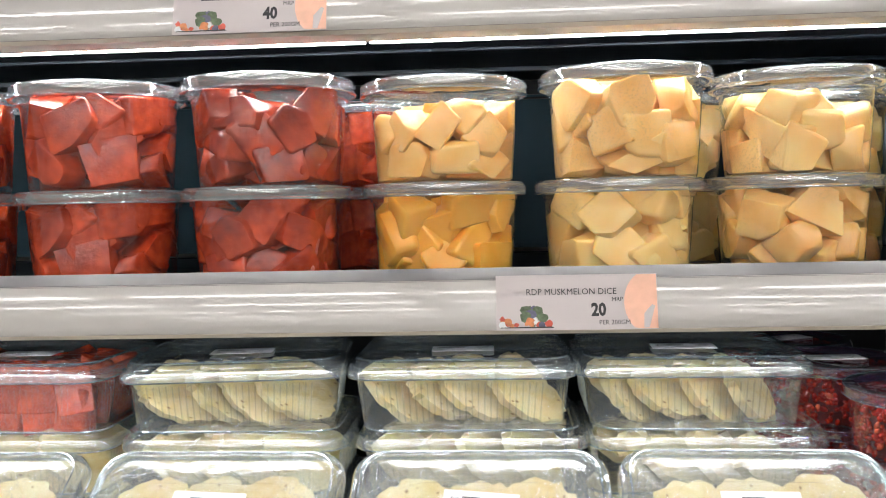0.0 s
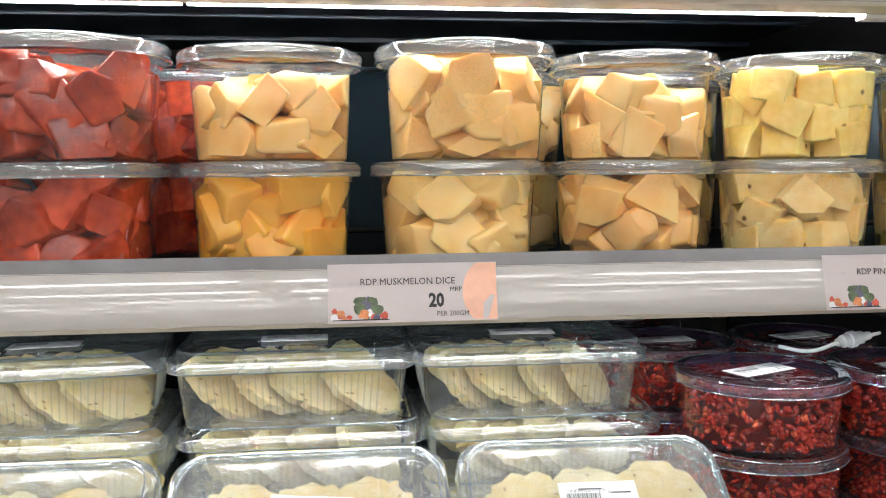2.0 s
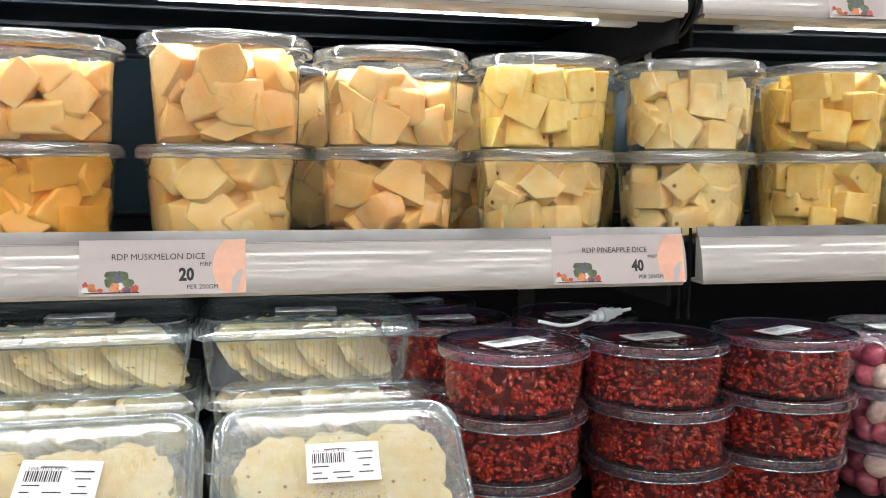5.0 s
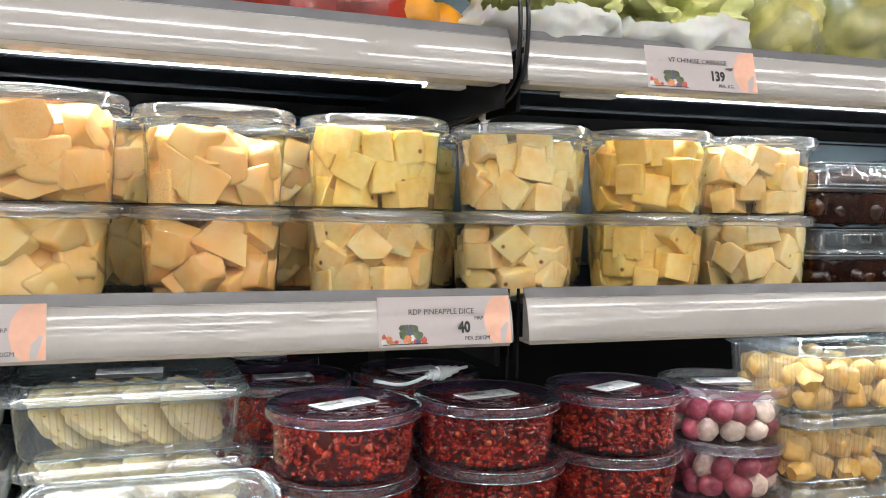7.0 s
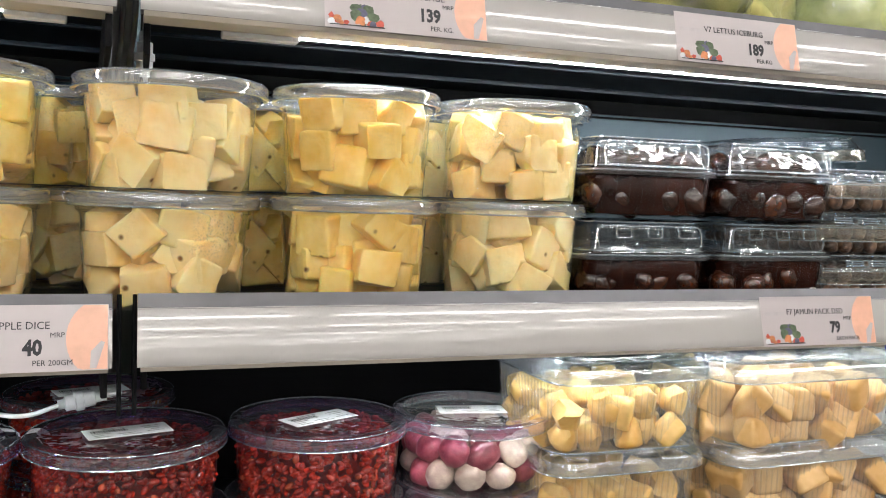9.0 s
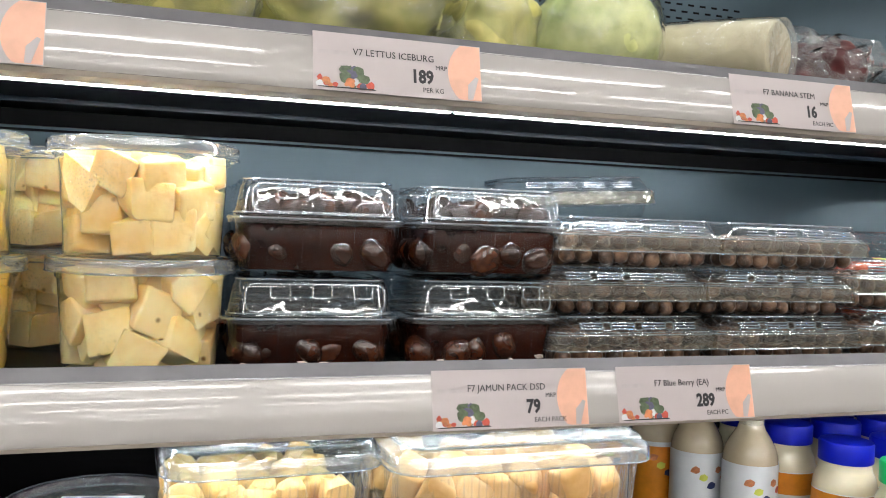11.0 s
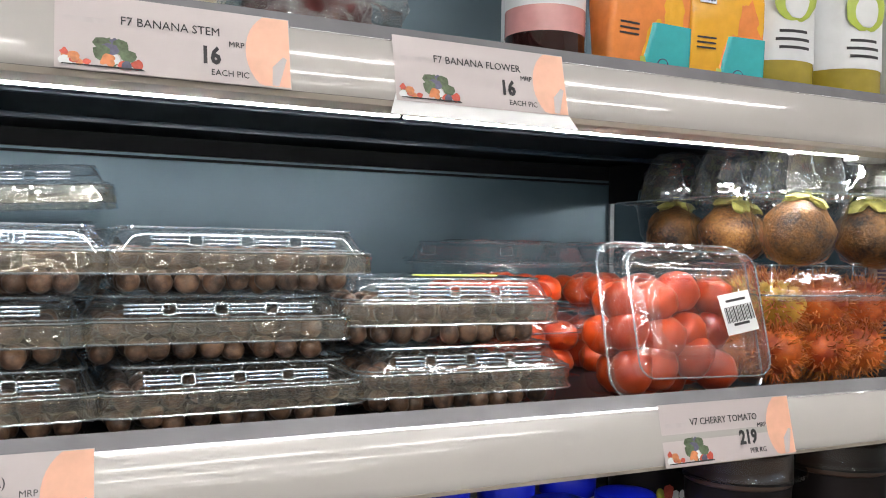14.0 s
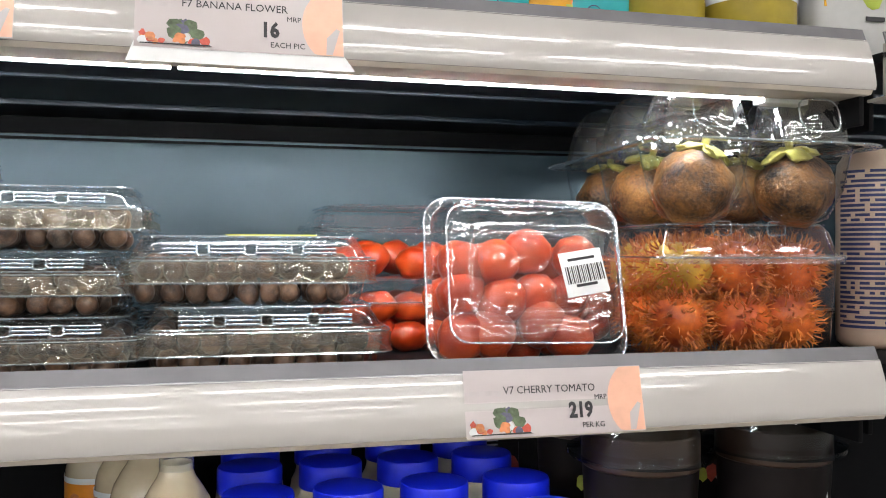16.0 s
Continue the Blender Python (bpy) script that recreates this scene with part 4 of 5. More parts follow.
def box_meshes(w, d, h):
    body = loft([(w * 0.84, d * 0.82, 0.014, 0.0015), (w * 0.86, d * 0.84, 0.016, 0.0), (w * 0.885, d * 0.87, 0.018, 0.006), (w * 0.93, d * 0.92, 0.02, h - 0.014), (w * 0.95, d * 0.94, 0.02, h - 0.011)], True, n=6)
    lid = loft([(w * 0.985, d * 0.98, 0.022, h - 0.0165), (w, d, 0.024, h - 0.0155), (w * 0.995, d * 0.99, 0.024, h - 0.0085), (w * 0.985, d * 0.975, 0.022, h - 0.0065), (w * 0.955, d * 0.94, 0.02, h - 0.006), (w * 0.945, d * 0.925, 0.02, h - 0.0015),
                (w * 0.925, d * 0.9, 0.02, h), (w * 0.885, d * 0.85, 0.018, h - 0.0005), (w * 0.87, d * 0.83, 0.018, h - 0.0035), (w * 0.6, d * 0.55, 0.016, h - 0.0035), (w * 0.59, d * 0.54, 0.016, h - 0.002)], False, True, n=6)
    edge = wire(w * 1.002, d * 1.002, 0.024, h - 0.0158, 0.0007, 6)
    rim = loft([(w * 0.985, d * 0.98, 0.022, h - 0.017), (w * 1.006, d * 1.006, 0.024, h - 0.0155), (w * 1.002, d * 1.0, 0.024, h - 0.0085), (w * 0.985, d * 0.975, 0.022, h - 0.006)], n=6)
    crown = wire(w * 0.925, d * 0.9, 0.02, h - 0.0002, 0.0007, 6)
    return mesh_of(body, "body", BOXP), mesh_of(lid, "lid", BOXLID), mesh_of(rim, "rim", EDGE), mesh_of(crown, "crown", SHARP), mesh_of(ribs(w * 0.885, d * 0.87, 0.008, h - 0.02, w * 0.925, d * 0.915), "ribs", BOXP), mesh_of(edge, "edge_line", SHARP)


PXB, PXL, PXM, PXC, PXR, PXE = box_meshes(XW, XD, XH)
PXF = PXL.copy()
PXF.materials[0] = FOGLID


def ring_slice(r, rad=0.043, thick=0.008):
    """A wavy-edged round of pineapple with a small core mark."""
    bm = bmesh.new()
    n, top, low = 46, [], []
    ph = r.uniform(0, 6)
    for k in range(n):
        a = 2 * math.pi * k / n
        q = rad * (1 + 0.03 * math.sin(11 * a + ph) - (r.uniform(0.03, 0.1) if r.random() < 0.3 else r.uniform(-0.02, 0.02)))
        top.append(bm.verts.new((q * math.cos(a), q * math.sin(a), thick / 2)))
        low.append(bm.verts.new((q * 0.99 * math.cos(a), q * 0.99 * math.sin(a), -thick / 2)))
    core_t = [bm.verts.new((0.008 * math.cos(2 * math.pi * k / n), 0.008 * math.sin(2 * math.pi * k / n), thick / 2 - 0.0008)) for k in range(n)]
    core_l = [bm.verts.new((0.008 * math.cos(2 * math.pi * k / n), 0.008 * math.sin(2 * math.pi * k / n), -thick / 2)) for k in range(n)]
    for k in range(n):
        j = (k + 1) % n
        bm.faces.new((top[k], top[j], core_t[j], core_t[k]))
        bm.faces.new((low[k], core_l[k], core_l[j], low[j]))
        bm.faces.new((top[k], low[k], low[j], top[j]))
    bm.faces.new(core_t), bm.faces.new(core_l[::-1])
    return bm


rng = random.Random(31)
SLICES = [mesh_of(ring_slice(rng), "pineapple_ring", RINGS) for _ in range(4)]
SPOT = mesh_of(blob(rng, 0.0015, (1.5, 0.8, 0.4), 1, 0.4), "eye", EYE_SPOT)
REDSLICE = [mesh_of(chunk(rng, 0.03, 0.02, 0.04, 0.25), "fruit_piece", MELON) for _ in range(3)]


def sticker_on(parent, x, y, z, turn, w=0.05, d=0.03, tilt=0.0, letters=False):
    st = part("sticker", block(w, d, 0.0005, 0.00015), STICKER, parent, "white printed sticker with a barcode", m=pose(x, y, z, tilt, 0, turn))

    def bar(x0, x1, y0, y1):
        bm = bmesh.new()
        bm.faces.new([bm.verts.new((a, b, 0.0008)) for a, b in ((x0, y0), (x1, y0), (x1, y1), (x0, y1))])
        part("print_line", bm, INK, st, smooth=False)
    k, q = -w * 0.42, 0
    while k < 0:
        t = (0.0007, 0.0013, 0.0005, 0.001)[q % 4]
        bar(k, k + t, -d * 0.02, d * 0.24)
        k += t + 0.0007
        q += 1
    for y0, x0, x1 in ((0.32, -0.25, 0.05), (-0.12, -0.42, -0.2), (-0.28, -0.42, -0.3), (-0.28, -0.15, 0.08), (-0.42, -0.42, -0.22), (-0.42, -0.1, 0.12), (0.22, 0.18, 0.42), (0.04, 0.2, 0.4), (-0.14, 0.26, 0.36), (-0.3, 0.2, 0.4)):
        bar(w * x0, w * x1, d * y0, d * (y0 + 0.03))
    if letters:
        for txt, xx, yy, sz in (("PINEAPPLE RINGS", -0.4, 0.26, 0.0036), ("Net weight", 0.12, 0.2, 0.0036)):
            cu = bpy.data.curves.new("lettering", "FONT")
            cu.body, cu.size, cu.resolution_u = txt, sz, 1
            tmp = bpy.data.objects.new("tmp", cu)
            me = bpy.data.meshes.new_from_object(tmp)
            bpy.data.objects.remove(tmp)
            me.materials.append(INK)
            part("lettering", me, None, st, m=pose(w * xx, d * yy, 0.0009))
    return st


def ring_box(m, seed, lying=False, red=False, sticker=True):
    r = random.Random(seed)
    what = "red watermelon pieces" if red else "pale pineapple rings"
    ob = thing("fruit_box", m, "clear rectangular lidded box of %s, white sticker on it" % what, "fruit box", "boxes of pineapple rings")
    part("body", PXB, None, ob)
    part("lid", PXF if lying else PXL, None, ob)
    part("rim", PXM, None, ob)
    part("crown", PXC, None, ob)
    part("ribs", PXR, None, ob, kind="stuff")
    part("edge_line", PXE, None, ob)
    if red:
        for z in (0.022, 0.04):
            for y in (-0.045, -0.01, 0.03):
                for x in (-0.062, -0.03, 0.0, 0.03, 0.062):
                    part("fruit_piece", r.choice(REDSLICE), None, ob, m=pose(x, y, z * 0.9, r.uniform(-20, 20), r.uniform(-20, 20), r.uniform(-30, 30)))
    elif lying:
        for z in (0.024, 0.0335, 0.043):
            for x in (-0.046, 0.0, 0.046):
                for y in (-0.02, 0.02):
                    f = part("pineapple_ring", r.choice(SLICES), None, ob, m=pose(x + r.uniform(-0.003, 0.003), y + r.uniform(-0.003, 0.003), z + 0.001 * (x > 0), r.uniform(-5, 5), r.uniform(-6, 6), r.uniform(0, 360)) @ Matrix.Diagonal((0.84, 0.82, 1, 1)))
                    for q in range(4):
                        part("eye", SPOT, None, f, m=pose(0.033 * math.cos(q * 1.7), 0.033 * math.sin(q * 1.7), 0.0042))
    else:
        for row, y in enumerate((-0.036, 0.022)):
            for k in range(4):
                x = -0.052 + 0.035 * k + r.uniform(-0.003, 0.003)
                f = part("pineapple_ring", r.choice(SLICES), None, ob, m=pose(x, y, 0.0245, 60 + r.uniform(-10, 10), 30 + r.uniform(-12, 12), 34 + r.uniform(-14, 14)) @ Matrix.Diagonal((0.98, 0.5, 1.2, 1)))
                for q in range(5):
                    a = q * 1.25 + k
                    part("eye", SPOT, None, f, m=pose(0.037 * math.cos(a), 0.037 * math.sin(a), 0.0042))
    if sticker:
        sticker_on(ob, 0.0, 0.014 if lying else -0.014, XH + (-0.001 if lying else -0.0005), r.uniform(-6, 6), 0.056, 0.036 if lying else 0.026, letters=lying)
    return ob


ZL = 1.0002
for i, s in enumerate((-0.901, -0.698, -0.493, -0.296)):
    for lv in range(3):
        ring_box(at("A", s + (0.008 if lv == 1 else 0), 0.196 - 0.012 * (lv == 1), ZL + (XH - 0.0045) * lv, rz=(-2, 6, 0, -1)[i] if lv == 2 else 0), 500 + 5 * i + lv, red=(i == 0 and lv == 2), sticker=lv == 2)
for i, s in enumerate((-0.862, -0.668, -0.476, -0.284)):
    ring_box(at("A", s, 0.0045, 1.0385, rz=(1, -1, 0, -2)[i], rx=33) @ Matrix.Diagonal((0.94, 0.96, 1, 1)), 540 + i, lying=True)


# ---- lower shelf: round tubs of pomegranate and small onions ----
PR, PH = 0.064, 0.0535
PCUP = mesh_of(lathe([(0.0, 0.001), (0.053, 0.001), (0.055, 0.0), (0.0565, 0.003), (0.0588, 0.04), (0.0595, 0.043), (0.061, 0.0435), (0.0612, 0.048)], 56), "cup", POMCUP)
PLID = mesh_of(lathe([(0.0, 0.0515), (0.05, 0.0515), (0.0525, 0.0525), (0.055, 0.0535), (0.061, 0.0532), (0.0635, 0.0522), (0.064, 0.049), (0.0637, 0.0455), (0.0622, 0.0448), (0.0615, 0.0465), (0.06, 0.046)], 56), "lid", VIOLET)
PRIM = mesh_of(lathe([(0.055, 0.0536), (0.061, 0.0534), (0.0636, 0.0523), (0.0641, 0.049), (0.0638, 0.0454), (0.0622, 0.0447)], 56), "lid_rim", clear("violet_edge", tint=(0.8, 0.74, 0.88), haze=0.03, gloss=2.0, wavy=0.12, base=0.08))
RLID = mesh_of(lathe([(0.0, 0.0515), (0.05, 0.0515), (0.0525, 0.0525), (0.055, 0.0535), (0.061, 0.0532), (0.0635, 0.0522), (0.064, 0.049), (0.0637, 0.0455), (0.0622, 0.0448), (0.0615, 0.0465), (0.06, 0.046)], 56), "lid", PETLID)


PHOOPS = [mesh_of(hoop(r, z, t), "lid_edge", SHARP) for r, z, t in ((0.0638, 0.0452, 0.0006), (0.0618, 0.0531, 0.0005))]


def aril_mass(name, seed, count, material):
    """Pomegranate seeds lying along the wall and top of a tub, joined."""
    r = random.Random(seed)
    one = bmesh.new()
    bmesh.ops.create_icosphere(one, subdivisions=2, radius=1)
    pts, tris = [v.co.copy() for v in one.verts], [[v.index for v in f.verts] for f in one.faces]
    one.free()
    verts, faces = [], []
    for k in range(count):
        a = r.uniform(0, 2 * math.pi)
        if k % 10 < 7:
            z = r.uniform(0.003, 0.043)
            q = 0.0518 + 0.003 * z / 0.04 + r.uniform(-0.0015, 0.0012)
        else:
            q, z = 0.052 * math.sqrt(r.random()), 0.0435 + r.uniform(-0.002, 0.002)
        m = pose(q * math.cos(a), q * math.sin(a), z, r.uniform(0, 360), r.uniform(0, 360), r.uniform(0, 360)) @ Matrix.Diagonal((0.0023, 0.0019, 0.0036, 1))
        m = m @ Matrix.Scale(r.uniform(0.85, 1.15), 4)
        base = len(verts)
        verts += [m @ (p * (1 - 0.22 * p.z)) for p in pts]
        faces += [[base + x for x in t] for t in tris]
    me = bpy.data.meshes.new(name)
    me.from_pydata(verts, [], faces)
    me.materials.append(material)
    me.shade_smooth()
    return me


ARILS = aril_mass("arils", 1, 1000, ARIL)
PALES = aril_mass("pale_arils", 2, 70, ARILPALE)
CORE = mesh_of(lathe([(0.0, 0.002), (0.049, 0.002), (0.0515, 0.041), (0.0, 0.041)], 32), "filling", ARILCORE)


def pom_tub(s, d, z, seed, sticker=False, turn=0):
    r = random.Random(seed)
    ob = thing("pomegranate_tub", at("A", s, d, z, turn) @ Matrix.Diagonal((1.035, 1.035, 1, 1)), "clear round tub of dark red pomegranate seeds, violet-tinted lid", "fruit tub", "pomegranate tubs")
    part("cup", PCUP, None, ob)
    part("lid", PLID, None, ob)
    part("lid_rim", PRIM, None, ob)
    for me in PHOOPS:
        part("lid_edge", me, None, ob)
    part("filling", CORE, None, ob)
    part("aril_layer", ARILS, None, ob, m=pose(0, 0, 0, 0, 0, 50 * seed), kind="stuff")
    part("pale_aril_layer", PALES, None, ob, m=pose(0, 0, 0, 0, 0, 83 * seed), kind="stuff")
    if sticker:
        sticker_on(ob, 0.0, 0.0, 0.0522, 10 + r.uniform(-10, 14) - turn, 0.054, 0.024)
    return ob


for i, (s, d, n) in enumerate(((-0.127, 0.079, 3), (0.005, 0.08, 3), (0.139, 0.083, 3), (-0.155, 0.212, 3), (-0.018, 0.212, 3), (-0.16, 0.33, 3))):
    for lv in range(n):
        pom_tub(s + (0.008, 0.004, 0)[lv] * (1 if i % 2 else -0.6), d + (0.003, -0.004, 0)[lv], ZL + (PH + 0.0002) * lv, 10 * i + lv, sticker=lv == n - 1)

ONIONS = [mesh_of(blob(rng, 0.0118, (1, 0.85, 1.2), 3, 0.06), "onion", ONION) for _ in range(3)] + [mesh_of(blob(rng, 0.0115, (1, 0.85, 1.15), 3, 0.06), "onion", ONIONPALE) for _ in range(2)]
for lv in range(3):
    ob = thing("onion_tub", at("A", 0.27 - 0.004 * lv, 0.079, ZL + (PH + 0.0002) * lv), "clear round tub of small peeled pink onions", "onion tub", "onion tubs")
    part("cup", PCUP, None, ob)
    part("lid", RLID, None, ob)
    part("lid_rim", PRIM, None, ob)
    for me in PHOOPS:
        part("lid_edge", me, None, ob)
    r = random.Random(70 + lv)
    for z in (0.012, 0.029):
        for ring, n in ((0.0445, 13), (0.022, 6)):
            for k in range(n):
                a = 2 * math.pi * (k + 0.5 * (z > 0.02)) / n + r.uniform(-0.1, 0.1)
                part("onion", r.choice(ONIONS), None, ob, m=pose(ring * math.cos(a), ring * math.sin(a), z + r.uniform(-0.001, 0.002), r.uniform(0, 360), r.uniform(0, 360), 0))
    if lv == 2:
        sticker_on(ob, 0, 0, 0.0522, -12, 0.054, 0.024)

# ---- lower shelf: boxes of yellow chunks ----
CW, CD, CH = 0.142, 0.14, 0.0715
C1 = box_meshes(CW, CD, CH)
C2 = box_meshes(0.196, 0.15, CH)
C2[1].materials[0] = FOGLID
CBITS = [mesh_of(blob(rng, 0.0135, (1, 0.85, 0.9), 2, 0.2), "corn_piece", CORN) for _ in range(3)] + [mesh_of(chunk(rng, 0.024, 0.02, 0.019, 0.25, 0.0045), "corn_piece", CORN) for _ in range(2)]
PBITS = [mesh_of(chunk(rng, 0.031, 0.023, 0.021, 0.3, 0.0045), "chunk", PALECHUNK) for _ in range(4)]


def chunk_box(m, meshes, w, d, bits, step, seed, label):
    ob = thing("food_box", m, label, "food box", "boxes of yellow chunks")
    part("body", meshes[0], None, ob)
    part("lid", meshes[1], None, ob)
    part("rim", meshes[2], None, ob)
    part("crown", meshes[3], None, ob)
    part("ribs", meshes[4], None, ob, kind="stuff")
    part("edge_line", meshes[5], None, ob)
    pile(random.Random(seed), w * 0.74, d * 0.72, 0.0135, 0.051, step, bits, ob, "piece", 0.55)
    return ob


for lv in range(3):
    chunk_box(at("B", 0.357 + 0.003 * lv, 0.083, ZL + (CH - 0.0035) * lv, rz=2 * lv - 2), C1, CW, CD, CBITS, 0.0222, 20 + lv, "clear ribbed lidded box of rounded yellow pieces")
    chunk_box(at("B", 0.543 - 0.004 * lv, 0.08, ZL - 0.0 + (CH - 0.005) * lv, rz=1), C2, 0.196, 0.15, PBITS, 0.0262, 30 + lv, "clear ribbed lidded box of pale yellow cut chunks")


# ---- lower shelf: drinks, sauce jars, cups ----
def bottle(s, d, seed, z=ZL):
    ob = thing("milk_drink_bottle", at("B", s, d, z, 25 * seed), "clear bottle of cream-coloured drink with white and orange label", "bottle", "cream drink bottles")
    part("body", lathe([(0.0, 0.0), (0.024, 0.0), (0.027, 0.003), (0.0272, 0.05), (0.0272, 0.122), (0.0266, 0.13), (0.0245, 0.138), (0.019, 0.148), (0.0138, 0.156), (0.0122, 0.161), (0.0118, 0.166)], 36), CREAM, ob)
    part("neck", lathe([(0.0128, 0.161), (0.0126, 0.172), (0.0142, 0.173), (0.0142, 0.177), (0.0132, 0.178), (0.0132, 0.19), (0.0, 0.19)], 30), PETLID, ob, "clear neck and cap")
    part("label_band", lathe([(0.0275, 0.03), (0.0275, 0.122), (0.0273, 0.123)], 36), LABELO if seed % 2 else LABELW, ob, "orange label" if seed % 2 else "white label")
    part("label_rim", lathe([(0.0277, 0.119), (0.0277, 0.124)], 36), LABELW, ob)
    rr = random.Random(seed)
    for k in range(5):
        bm = blob(rr, 0.0045, (1.2, 0.25, 1), 1, 0.2)
        a = radians(-90 + 18 * (k - 2) - 25 * seed)
        part("print", bm, (CARROT, YELLOW, NAVY, CARROT, REDP)[k], ob, m=pose(0.0272 * math.cos(a), 0.0272 * math.sin(a), 0.107 - 0.008 * (k % 3), 0, 0, math.degrees(a) + 90))
    return ob


for k, (s, d) in enumerate(((0.866, 0.205), (0.822, 0.31), (0.84, 0.258), (0.79, 0.365))):
    bottle(s, d, k, ZL)


def sauce_jar(s, d, cap, seed):
    ob = thing("sauce_jar", at("B", s, d, ZL + 0.0), "cream sauce jar with %s screw cap and orange label" % ("blue" if cap is CAPBLUE else "green"), "jar", "sauce jars")
    part("body", lathe([(0.0, 0.0), (0.026, 0.0), (0.029, 0.004), (0.029, 0.115), (0.0275, 0.124), (0.0245, 0.13), (0.0235, 0.134), (0.0235, 0.14)], 32), MAYO, ob)
    part("label_band", lathe([(0.0293, 0.03), (0.0293, 0.112)], 32), LABELW, ob, "white label")
    part("label_stripe", lathe([(0.0295, 0.089), (0.0295, 0.111)], 32), LABELO, ob, "orange stripe")
    c = lathe([(0.0244, 0.1385), (0.0249, 0.139), (0.0249, 0.1558), (0.024, 0.1577), (0.0225, 0.1582), (0.0, 0.158)], 40)
    part("cap", c, cap, ob, "ribbed %s plastic cap" % ("blue" if cap is CAPBLUE else "green"))
    return ob


for j in range(4):
    for i in range(4):
        sauce_jar(0.92 + 0.0625 * i + 0.003 * (j % 2), 0.06 + 0.078 * j, CAPGREEN if (i == 0 and j == 0) else CAPBLUE, 4 * j + i)


SMOKED = clear("smoked_clear", tint=(0.5, 0.58, 0.66), haze=0.0, gloss=0.8, base=0.03)


def pick_cup(s, d):
    ob = thing("dessert_cup", at("B", s, d, ZL) @ Matrix.Diagonal((1, 1, 1.07, 1)), "black dessert cup with brown rimmed clear lid", "cup", "dessert cups")
    part("body", lathe([(0.0, 0.0), (0.03, 0.0), (0.032, 0.003), (0.0415, 0.158), (0.0415, 0.162)], 40), CUPB, ob)
    part("lid_band", lathe([(0.0415, 0.16), (0.0425, 0.161), (0.042, 0.182), (0.0405, 0.183)], 40), CUPBROWN, ob, "brown lid band")
    part("lid", lathe([(0.0425, 0.1655), (0.0515, 0.166), (0.053, 0.168), (0.0525, 0.1705), (0.044, 0.172), (0.043, 0.19), (0.041, 0.1945), (0.037, 0.1955), (0.035, 0.1925), (0.0, 0.192)], 44), SMOKED, ob, "clear domed lid")
    for a, z, mt, q in ((-118, 0.128, YELLOW, 0.006), (-108, 0.131, REDP, 0.007), (-98, 0.128, LABELW, 0.005), (-88, 0.128, LABELW, 0.0045), (-78, 0.128, LABELW, 0.005), (-140, 0.145, REDP, 0.004), (-60, 0.138, LABELW, 0.005)):
        t = radians(a)
        part("print", blob(random.Random(a), q, (0.8, 0.2, 1.2), 1, 0.15), mt, ob, m=pose(0.0395 * math.cos(t), 0.0395 * math.sin(t), z, 0, 0, a + 90))
    return ob


pick_cup(1.192, 0.1)
pick_cup(1.302, 0.1)
pick_cup(1.2, 0.215)
pick_cup(1.31, 0.215)
for k, (s, d) in enumerate(((1.148, 0.33), (1.132, 0.028))):
    ob = thing("snack_box", at("B", s, d, ZL - 0.0), "black snack box with fine white print", "box", "black snack boxes")
    part("body", block(0.045, 0.06, 0.195 if k == 0 else 0.15, 0.002), CUPB, ob)
    for q in range(14):
        part("print_line", block(0.018, 0.0006, 0.0014, 0), LABELW, ob, m=pose(-0.008, -0.0303, (0.13 if k == 0 else 0.085) + 0.0042 * q))
    part("print_fruit", blob(random.Random(k), 0.012, (0.9, 0.1, 1.1), 2, 0.1), REDP, ob, m=pose(0.012, -0.03, 0.12))

# white cable plugs hanging in the gap between the bays
def plug(m, label):
    ob = thing("cable_plug", m, label, "plug", "cable plugs")
    part("body", lathe([(0.0, 0.0), (0.0035, 0.0), (0.0035, 0.004), (0.0055, 0.005), (0.0055, 0.011), (0.007, 0.0115), (0.007, 0.0165), (0.0055, 0.017), (0.0055, 0.024), (0.0038, 0.025), (0.0035, 0.032), (0.0, 0.032)], 16), WHITEP, ob)
    part("tip", lathe([(0.0018, 0.032), (0.0014, 0.043), (0.0, 0.0432)], 10), WHITEP, ob)
    cu = bpy.data.curves.new("cable", "CURVE")
    cu.dimensions, cu.bevel_depth, cu.bevel_resolution = "3D", 0.0017, 2
    sp = cu.splines.new("BEZIER")
    sp.bezier_points.add(2)
    for b, p in zip(sp.bezier_points, ((0, 0, 0.002), (0.004, 0.006, -0.022), (-0.004, 0.012, -0.048))):
        b.co, b.handle_left_type, b.handle_right_type = p, "AUTO", "AUTO"
    tmp = bpy.data.objects.new("tmp", cu)
    me = bpy.data.meshes.new_from_object(tmp)
    bpy.data.objects.remove(tmp)
    me.materials.append(WHITEP)
    part("cable", me, None, ob)
    return ob


plug(at("A", -0.04, 0.115, 1.172, rz=8, ry=82), "white plastic cable plug lying over the tubs")
plug(at("B", 0.009, 0.12, 1.405, rz=0, rx=4), "white plastic cable plug hanging between the shelves")
for s in (-0.0045, 0.0045):
    ob = thing("cable", at("B", s, 0.02, 1.186), "thin black cable hanging between the bays", "cable", "black cables")
    part("strand", lathe([(0.0014, 0.0), (0.0014, 0.075)], 8), BLACK, ob)


